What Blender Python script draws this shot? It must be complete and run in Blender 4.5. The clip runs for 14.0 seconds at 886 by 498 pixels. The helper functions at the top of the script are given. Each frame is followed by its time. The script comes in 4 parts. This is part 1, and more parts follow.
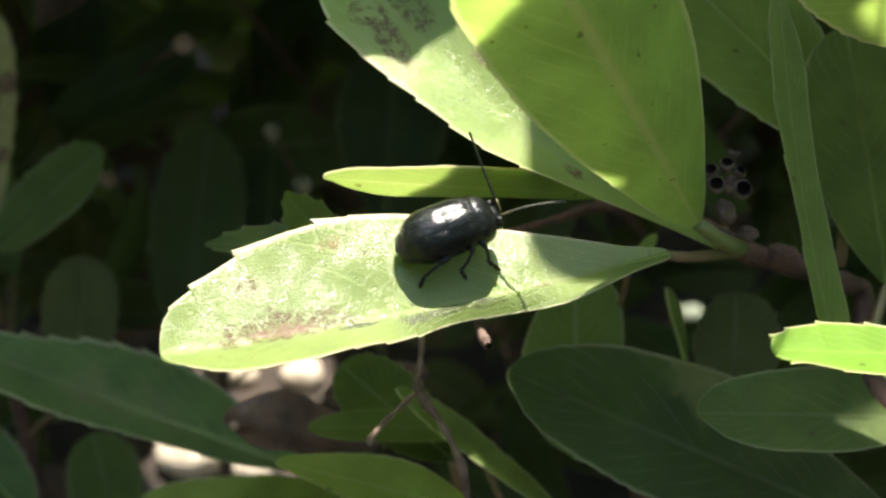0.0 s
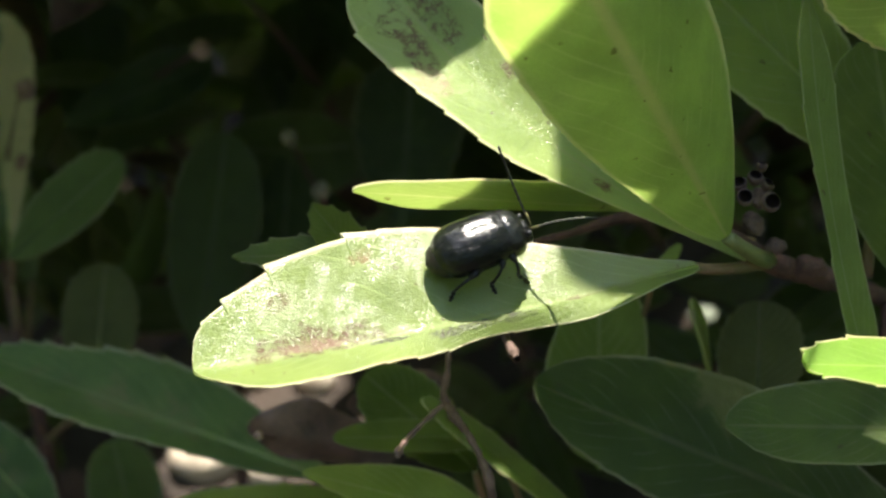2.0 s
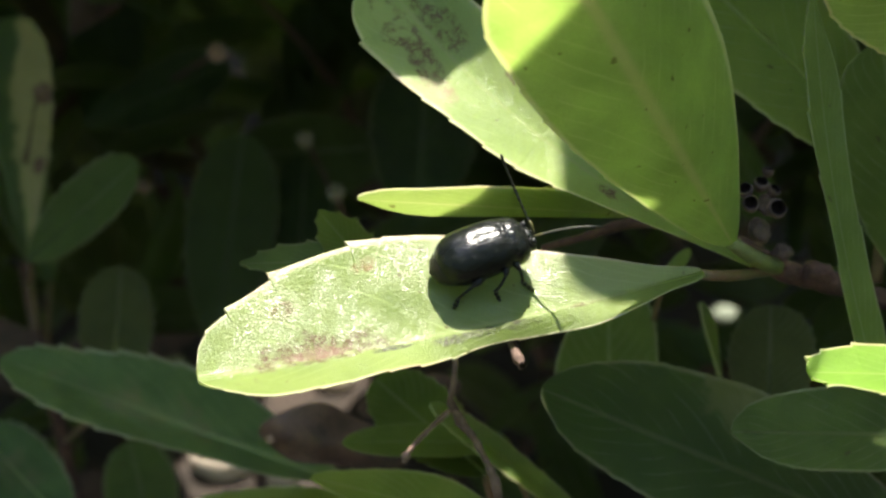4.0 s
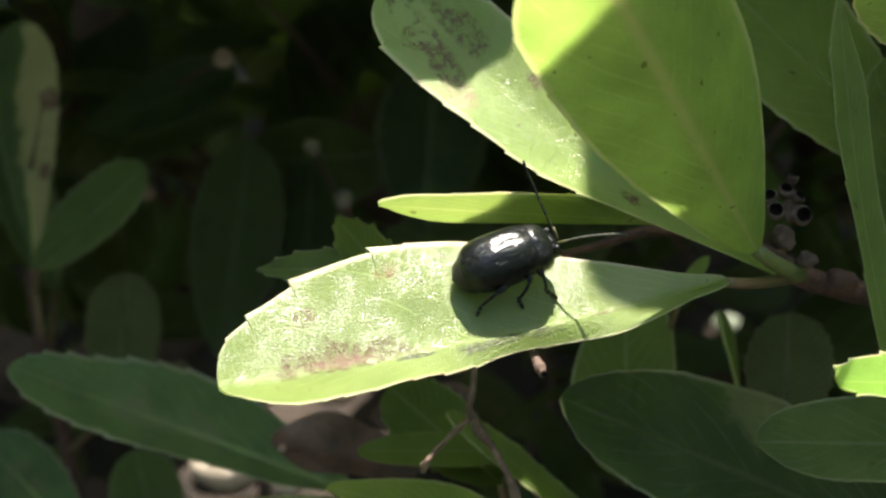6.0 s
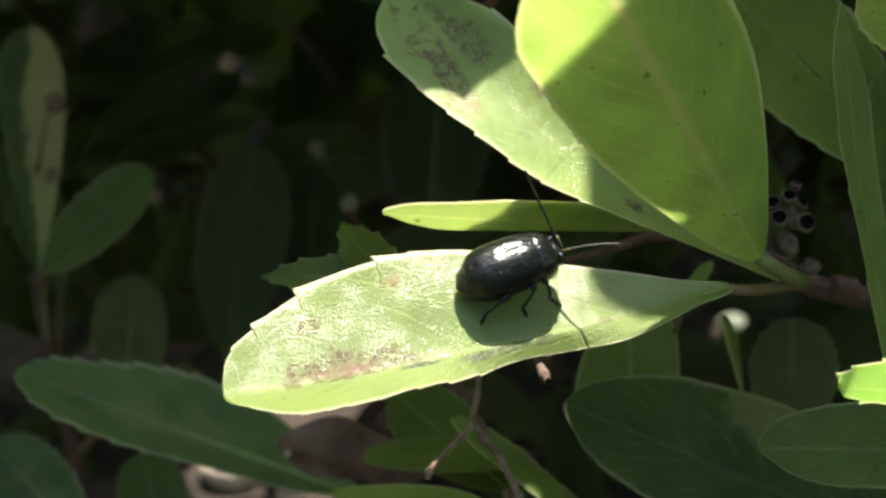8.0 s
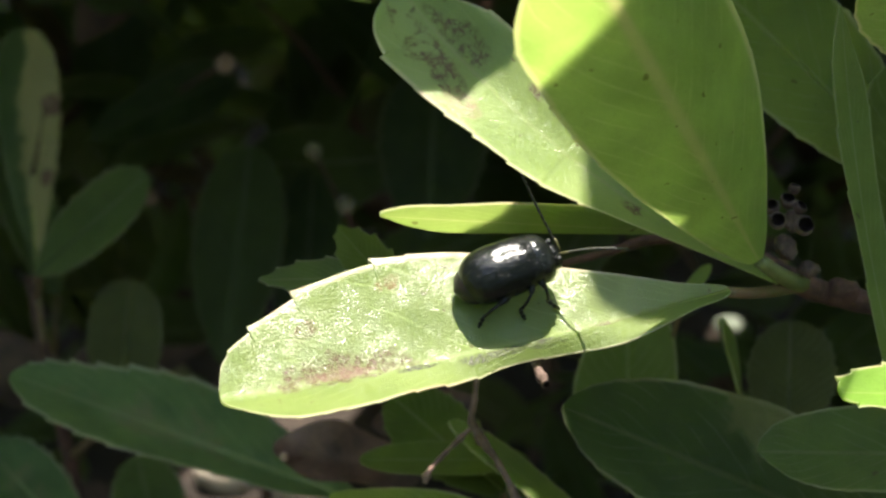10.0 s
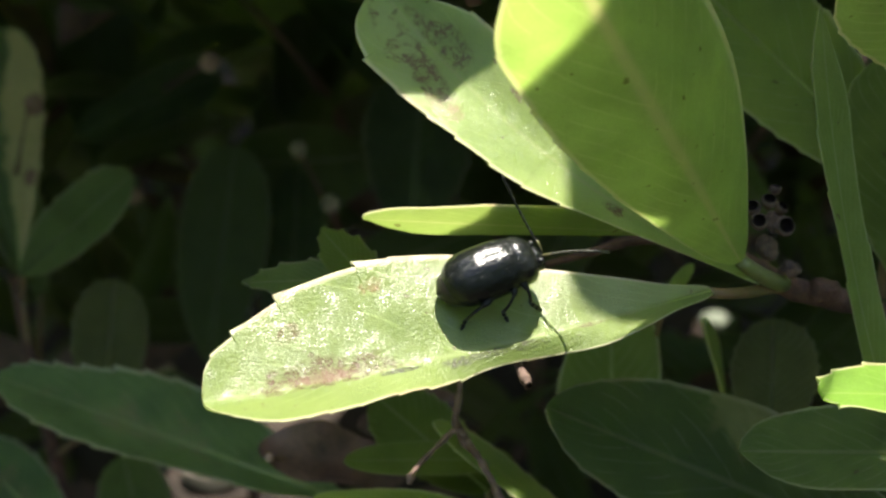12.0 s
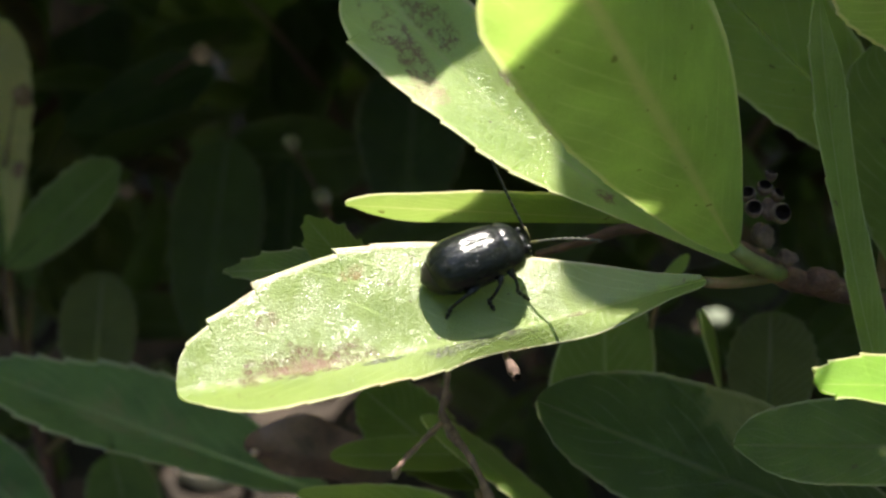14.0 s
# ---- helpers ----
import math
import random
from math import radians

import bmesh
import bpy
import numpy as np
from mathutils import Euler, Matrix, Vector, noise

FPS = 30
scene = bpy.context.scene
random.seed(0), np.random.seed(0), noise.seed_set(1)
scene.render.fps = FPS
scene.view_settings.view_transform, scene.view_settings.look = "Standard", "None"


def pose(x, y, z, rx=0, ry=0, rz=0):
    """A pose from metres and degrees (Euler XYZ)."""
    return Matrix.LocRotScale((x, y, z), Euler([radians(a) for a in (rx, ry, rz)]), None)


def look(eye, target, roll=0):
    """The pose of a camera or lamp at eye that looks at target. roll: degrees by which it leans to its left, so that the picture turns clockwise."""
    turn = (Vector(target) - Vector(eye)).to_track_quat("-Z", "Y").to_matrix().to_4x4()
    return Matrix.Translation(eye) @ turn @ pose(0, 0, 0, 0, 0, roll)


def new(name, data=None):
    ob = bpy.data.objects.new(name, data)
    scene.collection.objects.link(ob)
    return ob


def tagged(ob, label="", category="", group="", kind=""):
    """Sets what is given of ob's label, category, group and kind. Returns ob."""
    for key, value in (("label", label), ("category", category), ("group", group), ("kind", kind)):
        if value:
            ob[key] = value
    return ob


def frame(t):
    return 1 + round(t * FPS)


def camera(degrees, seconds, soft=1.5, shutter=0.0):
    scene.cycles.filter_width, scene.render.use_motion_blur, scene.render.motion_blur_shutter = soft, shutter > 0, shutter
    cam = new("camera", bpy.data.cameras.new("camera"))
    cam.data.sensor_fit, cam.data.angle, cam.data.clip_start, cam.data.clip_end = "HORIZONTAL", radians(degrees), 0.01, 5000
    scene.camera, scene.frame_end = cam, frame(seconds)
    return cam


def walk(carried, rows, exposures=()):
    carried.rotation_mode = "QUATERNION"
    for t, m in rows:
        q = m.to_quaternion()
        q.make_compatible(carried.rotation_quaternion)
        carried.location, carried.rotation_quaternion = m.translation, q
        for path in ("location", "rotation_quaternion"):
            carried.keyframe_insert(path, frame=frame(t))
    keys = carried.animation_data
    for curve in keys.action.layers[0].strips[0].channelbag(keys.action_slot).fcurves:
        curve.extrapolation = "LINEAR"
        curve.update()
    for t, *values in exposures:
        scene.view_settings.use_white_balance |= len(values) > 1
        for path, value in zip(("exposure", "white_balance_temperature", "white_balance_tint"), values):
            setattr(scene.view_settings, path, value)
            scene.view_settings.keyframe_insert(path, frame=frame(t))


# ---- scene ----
cam = camera(40, 14.0, 2.5)
cam.data.dof.use_dof = True
cam.data.dof.focus_distance = 0.0665
cam.data.dof.aperture_fstop = 52
walk(cam, [
    (0.0, pose(0.00195, -0.00133, 0.19917, 49.797, -0.896, -1.046)),
    (0.5, pose(0.00323, -0.00080, 0.19976, 49.422, 0.048, -0.442)),
    (1.0, pose(0.00284, -0.00063, 0.19924, 49.735, -0.136, -0.261)),
    (1.5, pose(0.00214, -0.00027, 0.19921, 49.679, -0.229, -0.365)),
    (2.0, pose(0.00064, -0.00080, 0.19983, 49.732, -0.671, -0.833)),
    (2.5, pose(0.00152, -0.00022, 0.19922, 49.865, -0.298, -0.184)),
    (3.0, pose(0.00200, -0.00057, 0.20049, 49.497, 0.185, -0.029)),
    (5.5, pose(0.00079, -0.00011, 0.20015, 49.830, 0.096, 0.003)),
    (6.0, pose(0.00030, 0.00012, 0.19979, 49.932, -0.076, -0.093)),
    (6.5, pose(0.00004, 0.00000, 0.20003, 49.904, -0.041, -0.088)),
    (7.0, pose(-0.00000, -0.00000, 0.20000, 50.000, 0.000, 0.000)),
    (7.5, pose(-0.00005, 0.00005, 0.20030, 49.920, 0.042, -0.047)),
    (8.0, pose(0.00039, 0.00027, 0.20045, 49.821, 0.202, 0.028)),
    (10.5, pose(0.00029, 0.00072, 0.20022, 49.946, -0.092, -0.197)),
    (11.0, pose(0.00031, 0.00094, 0.20066, 49.679, -0.129, -0.485)),
    (11.5, pose(0.00077, 0.00061, 0.20102, 49.650, 0.018, -0.487)),
    (12.0, pose(0.00057, 0.00070, 0.20069, 49.671, -0.153, -0.693)),
    (12.5, pose(0.00030, 0.00115, 0.19947, 49.973, -0.486, -0.793)),
    (13.0, pose(0.00031, 0.00118, 0.19923, 49.967, -0.576, -0.851)),
    (13.5, pose(0.00091, 0.00151, 0.19905, 49.790, -0.411, -0.704)),
    (14.0, pose(0.00158, 0.00179, 0.19879, 49.687, -0.099, -0.558)),
], exposures=[(0.0, 1.95), (1.5, 1.87), (6.0, 1.83), (14.0, 1.77)])

# ---- the shrub's own frame: millimetres, x along the hedge, y up its sloping face, z out of it; origin at the beetle ----
MM = 0.001
TILT = radians(40)
AXES = Matrix(((1, 0, 0), (0, math.sin(TILT), -math.cos(TILT)), (0, math.cos(TILT), math.sin(TILT))))
ORIGIN = Vector((0, 0, 0.20)) - AXES @ Vector((0, 0, 0.067))


def spot(p):
    return ORIGIN + AXES @ (Vector(p) * MM)


def way(v):
    return (AXES @ Vector(v)).normalized()


# ---- light ----
SUN = way((0.07, 0.972, 0.232))
world = bpy.data.worlds.new("sky")
scene.world = world
world.use_nodes = True
sky = world.node_tree.nodes.new("ShaderNodeTexSky")
sky.sky_type, sky.sun_disc = "NISHITA", False
sky.sun_elevation = math.asin(SUN.z)
sky.sun_rotation = math.atan2(SUN.x, SUN.y)
world.node_tree.links.new(sky.outputs[0], world.node_tree.nodes["Background"].inputs[0])
world.node_tree.nodes["Background"].inputs[1].default_value = 0.145
sun = new("sun", bpy.data.lights.new("sun", "SUN"))
sun.data.energy, sun.data.angle, sun.data.color = 5.0, radians(0.53), (1.0, 0.95, 0.84)
sun.matrix_world = look(ORIGIN + SUN, ORIGIN)


# ---- materials ----
def material(name):
    m = bpy.data.materials.new(name)
    m.use_nodes = True
    m.node_tree.nodes.clear()
    return m, m.node_tree.nodes, m.node_tree.links


def node(nodes, kind, **values):
    n = nodes.new("ShaderNode" + kind)
    for key, value in values.items():
        n.inputs[key].default_value = value
    return n


def math_node(m, op, a, b=0.0):
    n = m.node_tree.nodes.new("ShaderNodeMath")
    n.operation = op
    for i, v in enumerate((a, b)):
        if isinstance(v, (int, float)):
            n.inputs[i].default_value = v
        else:
            m.node_tree.links.new(v, n.inputs[i])
    return n.outputs[0]


def smooth(m, value, low, high):
    n = m.node_tree.nodes.new("ShaderNodeMapRange")
    n.interpolation_type = "SMOOTHSTEP"
    n.inputs["From Min"].default_value, n.inputs["From Max"].default_value = low, high
    m.node_tree.links.new(value, n.inputs["Value"])
    return n.outputs["Result"]


def blend(m, factor, a, b):
    n = m.node_tree.nodes.new("ShaderNodeMix")
    n.data_type = "RGBA"
    for socket, v in ((n.inputs[0], factor), (n.inputs[6], a), (n.inputs[7], b)):
        if isinstance(v, tuple):
            socket.default_value = (*v, 1) if len(v) == 3 else v
        elif isinstance(v, (int, float)):
            socket.default_value = v
        else:
            m.node_tree.links.new(v, socket)
    return n.outputs[2]


def noise_of(m, scale, detail=3.0, rough=0.55, coords="Object", stretch=None):
    nodes, links = m.node_tree.nodes, m.node_tree.links
    tc = nodes.new("ShaderNodeTexCoord")
    n = node(nodes, "TexNoise", Scale=scale, Detail=detail, Roughness=rough)
    if stretch:
        mp = node(nodes, "Mapping", Scale=stretch)
        links.new(tc.outputs[coords], mp.inputs[0])
        links.new(mp.outputs[0], n.inputs["Vector"])
    else:
        links.new(tc.outputs[coords], n.inputs["Vector"])
    return n.outputs["Fac"]


def crackle(m, scale):
    """Fine forking lines, such as mould leaves on a leaf."""
    nodes, links = m.node_tree.nodes, m.node_tree.links
    tc, bend = nodes.new("ShaderNodeTexCoord"), node(nodes, "TexNoise", Scale=scale * 0.9, Detail=3.0)
    links.new(tc.outputs["Object"], bend.inputs["Vector"])
    shift = nodes.new("ShaderNodeVectorMath")
    shift.operation = "MULTIPLY_ADD"
    shift.inputs[1].default_value = (0.9 / scale,) * 3
    links.new(bend.outputs["Color"], shift.inputs[0])
    links.new(tc.outputs["Object"], shift.inputs[2])
    cells = nodes.new("ShaderNodeTexVoronoi")
    cells.feature = "DISTANCE_TO_EDGE"
    cells.inputs["Scale"].default_value = scale
    links.new(shift.outputs[0], cells.inputs["Vector"])
    return math_node(m, "MULTIPLY", smooth(m, cells.outputs["Distance"], 0.14, 0.03), smooth(m, noise_of(m, scale * 0.8, 2), 0.42, 0.56))


def leaf_material(name, dark, light, through_colour, share, rough, sheen, grain, stains=(), margin=0.75, wax=0.0, veins=0.32, swell=4.2, rim=0.94, keel=0.07, lobes=False, mesh=0.12):
    """A leaf's skin: veins along the leaf's own length and breadth (uv), mottling, pores, a pale margin, stains."""
    m, nodes, links = material(name)
    uv = nodes.new("ShaderNodeUVMap")
    uv.uv_map = "blade"
    sep = nodes.new("ShaderNodeSeparateXYZ")
    links.new(uv.outputs[0], sep.inputs[0])
    along, across = sep.outputs[0], math_node(m, "ABSOLUTE", math_node(m, "MULTIPLY_ADD", sep.outputs[1], 2.0))
    across.node.inputs[0].links[0].from_node.inputs[2].default_value = -1.0
    info = nodes.new("ShaderNodeObjectInfo")
    big, fine = noise_of(m, 260, 4), noise_of(m, 7400, 2)
    wander = math_node(m, "MULTIPLY", noise_of(m, 160, 2), 0.09)
    # side veins: slanting lines that bow towards the tip
    phase = math_node(m, "SUBTRACT", along, math_node(m, "MULTIPLY", across, 0.30))
    phase = math_node(m, "MULTIPLY", math_node(m, "ADD", phase, wander), 13.0)
    saw = math_node(m, "ABSOLUTE", math_node(m, "SUBTRACT", math_node(m, "FRACT", phase), 0.5))
    vein = math_node(m, "MULTIPLY", smooth(m, saw, 0.09, 0.0), smooth(m, noise_of(m, 330, 3), 0.38, 0.62))
    net = nodes.new("ShaderNodeTexVoronoi")
    net.feature = "DISTANCE_TO_EDGE"
    net.inputs["Scale"].default_value = 6400
    tc = nodes.new("ShaderNodeTexCoord")
    links.new(tc.outputs["Object"], net.inputs["Vector"])
    web = smooth(m, net.outputs["Distance"], 0.07, 0.0)
    mid = smooth(m, across, keel * 0.6, 0.0)
    tone = math_node(m, "ADD", math_node(m, "MULTIPLY", big, 0.8), math_node(m, "MULTIPLY", fine, 0.25))
    tone = math_node(m, "ADD", tone, math_node(m, "MULTIPLY", math_node(m, "SUBTRACT", info.outputs["Random"], 0.5), 0.35))
    colour = blend(m, smooth(m, tone, 0.25, 0.8), dark, light)
    pale = tuple(min(1, c * 1.5 + 0.03) for c in light)
    colour = blend(m, math_node(m, "MULTIPLY", vein, veins), colour, pale)
    colour = blend(m, math_node(m, "MULTIPLY", web, mesh), colour, pale)
    colour = blend(m, math_node(m, "MULTIPLY", mid, veins * 0.8), colour, pale)
    edge = smooth(m, math_node(m, "ADD", across, math_node(m, "MULTIPLY", big, 0.04)), rim, rim + 0.05)
    colour = blend(m, math_node(m, "MULTIPLY", edge, margin), colour, blend(m, smooth(m, big, 0.47, 0.6), (0.74, 0.68, 0.46), (0.60, 0.42, 0.32)))
    speck = smooth(m, noise_of(m, 1100, 2), 0.705, 0.735)
    colour = blend(m, math_node(m, "MULTIPLY", speck, 0.7), colour, (0.10, 0.075, 0.035))
    patchy, worn = noise_of(m, 420, 5, 0.6), []
    for (u, v, ru, rv, scale, sharp, fill, stain) in stains:
        du = math_node(m, "DIVIDE", math_node(m, "SUBTRACT", along, u), ru)
        dv = math_node(m, "DIVIDE", math_node(m, "SUBTRACT", sep.outputs[1], v), rv)
        reach = math_node(m, "SQRT", math_node(m, "ADD", math_node(m, "MULTIPLY", du, du), math_node(m, "MULTIPLY", dv, dv)))
        grainy = noise_of(m, scale, 7, 0.8)
        mask = smooth(m, math_node(m, "SUBTRACT", math_node(m, "MULTIPLY", patchy, 2.0), reach), sharp, sharp + 0.35)
        lines = smooth(m, math_node(m, "ABSOLUTE", math_node(m, "SUBTRACT", grainy, 0.5)), 0.045, 0.01)
        lines = math_node(m, "MULTIPLY", math_node(m, "MAXIMUM", lines, crackle(m, scale)), smooth(m, noise_of(m, scale * 0.4, 3), 0.40, 0.52))
        mask = math_node(m, "MULTIPLY", mask, math_node(m, "ADD", math_node(m, "MULTIPLY", lines, 1.0 - fill), fill))
        colour = blend(m, mask, colour, stain)
        worn.append((mask, stain))
    height = math_node(m, "ADD", math_node(m, "MULTIPLY", smooth(m, net.outputs["Distance"], 0.0, 0.32), 0.30), math_node(m, "MULTIPLY", fine, 0.8))
    height = math_node(m, "SUBTRACT", height, math_node(m, "MULTIPLY", vein, 0.25))
    height = math_node(m, "ADD", height, math_node(m, "MULTIPLY", noise_of(m, 420, 3), swell))
    bump = node(nodes, "Bump", Strength=grain, Distance=0.00018)
    links.new(height, bump.inputs["Height"])
    skin = node(nodes, "BsdfPrincipled", Roughness=rough)
    skin.inputs["Specular IOR Level"].default_value = sheen
    skin.inputs["Coat Roughness"].default_value, skin.inputs["Coat IOR"].default_value = 0.19, 1.9
    bloom = smooth(m, math_node(m, "ADD", math_node(m, "MULTIPLY", noise_of(m, 260, 2), 0.6), math_node(m, "MULTIPLY", noise_of(m, 900, 3), 0.4)), 0.40, 0.59)
    if lobes:  # coat masked off one half in place of its angle to the sun
        bloom = math_node(m, "MULTIPLY", bloom, smooth(m, sep.outputs[1], 0.60, 0.47))
    for mask, stain in worn:
        bloom = math_node(m, "MULTIPLY", bloom, math_node(m, "SUBTRACT", 1.0, math_node(m, "MULTIPLY", mask, 0.85)))
    links.new(math_node(m, "MULTIPLY", bloom, wax), skin.inputs["Coat Weight"])
    links.new(bump.outputs[0], skin.inputs["Coat Normal"])
    links.new(math_node(m, "MULTIPLY", math_node(m, "ADD", math_node(m, "MULTIPLY", patchy, 1.3), 0.4), rough), skin.inputs["Roughness"])
    links.new(colour, skin.inputs["Base Color"])
    links.new(bump.outputs[0], skin.inputs["Normal"])
    glow = nodes.new("ShaderNodeBsdfTranslucent")
    inner = blend(m, smooth(m, tone, 0.3, 0.75), tuple(c * 0.74 for c in through_colour), through_colour)
    inner = blend(m, math_node(m, "MULTIPLY", vein, 0.45), inner, (1.0, 1.0, 0.62))
    inner = blend(m, math_node(m, "MULTIPLY", smooth(m, across, keel, 0.2 * keel), 0.6 if keel < 0.1 else 0.72), inner, (0.95, 0.88, 0.6))
    inner = blend(m, math_node(m, "MULTIPLY", speck, 0.7), inner, (0.25, 0.2, 0.08))
    inner = blend(m, math_node(m, "MULTIPLY", edge, margin), inner, (1.0, 0.92, 0.72))
    for mask, stain in worn:
        inner = blend(m, mask, inner, tuple(c * 1.6 for c in stain))
    links.new(inner, glow.inputs[0])
    mix = node(nodes, "MixShader", Fac=share)
    out = nodes.new("ShaderNodeOutputMaterial")
    links.new(skin.outputs[0], mix.inputs[1])
    links.new(glow.outputs[0], mix.inputs[2])
    links.new(mix.outputs[0], out.inputs[0])
    return m


RUST, BROWN = (0.19, 0.10, 0.08), (0.15, 0.085, 0.05)
upper = leaf_material("leaf_upper", (0.08, 0.13, 0.03), (0.16, 0.24, 0.07), (0.86, 0.97, 0.46), 0.62, 0.38, 0.5, 0.7)
under = leaf_material("leaf_under", (0.16, 0.21, 0.075), (0.24, 0.29, 0.11), (0.80, 0.96, 0.42), 0.62, 0.55, 0.35, 0.5)
under_ribbed = leaf_material("leaf_under_ribbed", (0.16, 0.21, 0.065), (0.25, 0.28, 0.10), (0.80, 0.96, 0.42), 0.62, 0.55, 0.35, 0.5,
                             margin=0.5, keel=0.11)
upper_scarred = leaf_material("leaf_upper_scarred", (0.070, 0.116, 0.020), (0.158, 0.205, 0.050), (0.63, 0.75, 0.33), 0.30, 0.36, 0.40, 0.5,
                              [(0.80, 0.47, 0.13, 0.13, 4200, 0.0, 0.16, (0.085, 0.042, 0.02)), (0.80, 0.475, 0.07, 0.06, 3000, 0.0, 0.6, (0.17, 0.10, 0.065)),
                               (0.83, 0.19, 0.035, 0.07, 2000, 0.15, 0.2, (0.10, 0.06, 0.02)), (0.66, 0.10, 0.035, 0.05, 2600, 0.2, 0.1, (0.2, 0.11, 0.05)),
                               # marks along the fold: dark blotches, widened to paint the turned lobe's shade
                               (0.665, 0.57, 0.05, 0.05, 1500, 0.1, 0.3, (0.05, 0.05, 0.03)), (0.48, 0.66, 0.13, 0.16, 1200, 0.05, 0.3, (0.085, 0.085, 0.05)),
                               (0.27, 0.52, 0.06, 0.05, 1500, 0.1, 0.15, (0.12, 0.08, 0.04))],
                              margin=0.6, wax=1.0, swell=0.5, rim=0.95, veins=0.5, lobes=True)
upper_rusty = leaf_material("leaf_upper_rusty", (0.12, 0.20, 0.035), (0.24, 0.32, 0.07), (0.86, 0.97, 0.46), 0.5, 0.40, 0.6, 0.4,
                            [(0.86, 0.68, 0.13, 0.17, 1700, 0.05, 0.02, BROWN), (0.77, 0.72, 0.05, 0.14, 2600, 0.08, 0.05, BROWN), (0.82, 0.36, 0.10, 0.18, 1700, 0.08, 0.02, BROWN),
                             (0.72, 0.82, 0.05, 0.12, 1500, 0.05, 0.3, (0.36, 0.27, 0.15)), (0.62, 0.22, 0.03, 0.10, 1500, 0.08, 0.1, RUST), (0.33, 0.6, 0.05, 0.2, 1500, 0.1, 0.1, RUST)],
                            margin=0.6, wax=0.42, swell=0.9)
upper_dark = leaf_material("leaf_upper_dark", (0.034, 0.060, 0.011), (0.108, 0.150, 0.033), (0.4, 0.58, 0.12), 0.35, 0.38, 0.6, 1.0, margin=0.33, veins=0.2, swell=3.0, mesh=0.3)
# dark leaf with a painted pale patch where sun comes through it
upper_sunpatch = leaf_material("leaf_upper_sunpatch", (0.034, 0.060, 0.011), (0.108, 0.150, 0.033), (0.4, 0.58, 0.12), 0.35, 0.40, 0.5, 1.0,
                               [(0.57, 0.10, 0.08, 0.22, 500, -0.1, 0.6, (0.25, 0.25, 0.09))], margin=0.33, veins=0.2, swell=3.0, mesh=0.3)
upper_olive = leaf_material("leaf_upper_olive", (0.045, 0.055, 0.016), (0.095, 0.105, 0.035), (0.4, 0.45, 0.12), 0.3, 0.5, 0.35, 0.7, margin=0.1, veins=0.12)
# near-black copy of the leaf green: the deep shade is put into the colour
upper_deep_shade = leaf_material("leaf_upper_deep_shade", (0.014, 0.026, 0.007), (0.038, 0.058, 0.014), (0.3, 0.45, 0.10), 0.25, 0.5, 0.3, 0.5, margin=0.1, veins=0.1)
upper_mid = leaf_material("leaf_upper_mid", (0.115, 0.160, 0.026), (0.17, 0.215, 0.05), (0.55, 0.72, 0.15), 0.3, 0.5, 0.4, 0.5, margin=0.25, veins=0.15)
# leaf green darkened in the colour itself for leaves that stand in shade
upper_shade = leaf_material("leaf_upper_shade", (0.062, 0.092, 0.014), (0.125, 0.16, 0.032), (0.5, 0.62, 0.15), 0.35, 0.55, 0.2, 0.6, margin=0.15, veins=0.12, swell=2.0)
upper_fresh = leaf_material("leaf_upper_fresh", (0.12, 0.17, 0.028), (0.19, 0.245, 0.05), (0.72, 0.82, 0.22), 0.5, 0.5, 0.3, 0.6, margin=0.3, veins=0.15, swell=2.0)
# leaf green brightened in place of sun coming through the blade
upper_brightened = leaf_material("leaf_upper_brightened", (0.20, 0.26, 0.05), (0.30, 0.36, 0.09), (0.75, 0.85, 0.25), 0.5, 0.5, 0.3, 0.6, margin=0.4, veins=0.15, swell=2.0)
upper_lime = leaf_material("leaf_upper_lime", (0.15, 0.27, 0.03), (0.24, 0.38, 0.06), (0.74, 1.0, 0.30), 0.55, 0.5, 0.3, 0.4, margin=0.6, veins=0.15, swell=2.0)
# yellow half painted extra light for the sun on it; the brown spots are rust
upper_yellow_lit = leaf_material("leaf_upper_yellow_lit", (0.05, 0.09, 0.03), (0.10, 0.15, 0.05), (0.5, 0.6, 0.2), 0.3, 0.45, 0.5, 0.5,
                                [(0.50, 0.26, 0.42, 0.30, 500, -0.5, 0.8, (0.46, 0.40, 0.19)), (0.68, 0.14, 0.04, 0.16, 900, -0.3, 0.8, RUST),
                                 (0.40, 0.2, 0.03, 0.14, 900, -0.3, 0.8, RUST)], margin=0.3)
upper_dull = leaf_material("leaf_upper_dull", (0.058, 0.105, 0.030), (0.125, 0.190, 0.055), (0.4, 0.55, 0.2), 0.3, 0.40, 0.6, 0.8,
                           [(0.6, 0.5, 0.5, 0.5, 700, 0.45, 0.2, (0.22, 0.22, 0.10))], margin=0.5, veins=0.18)


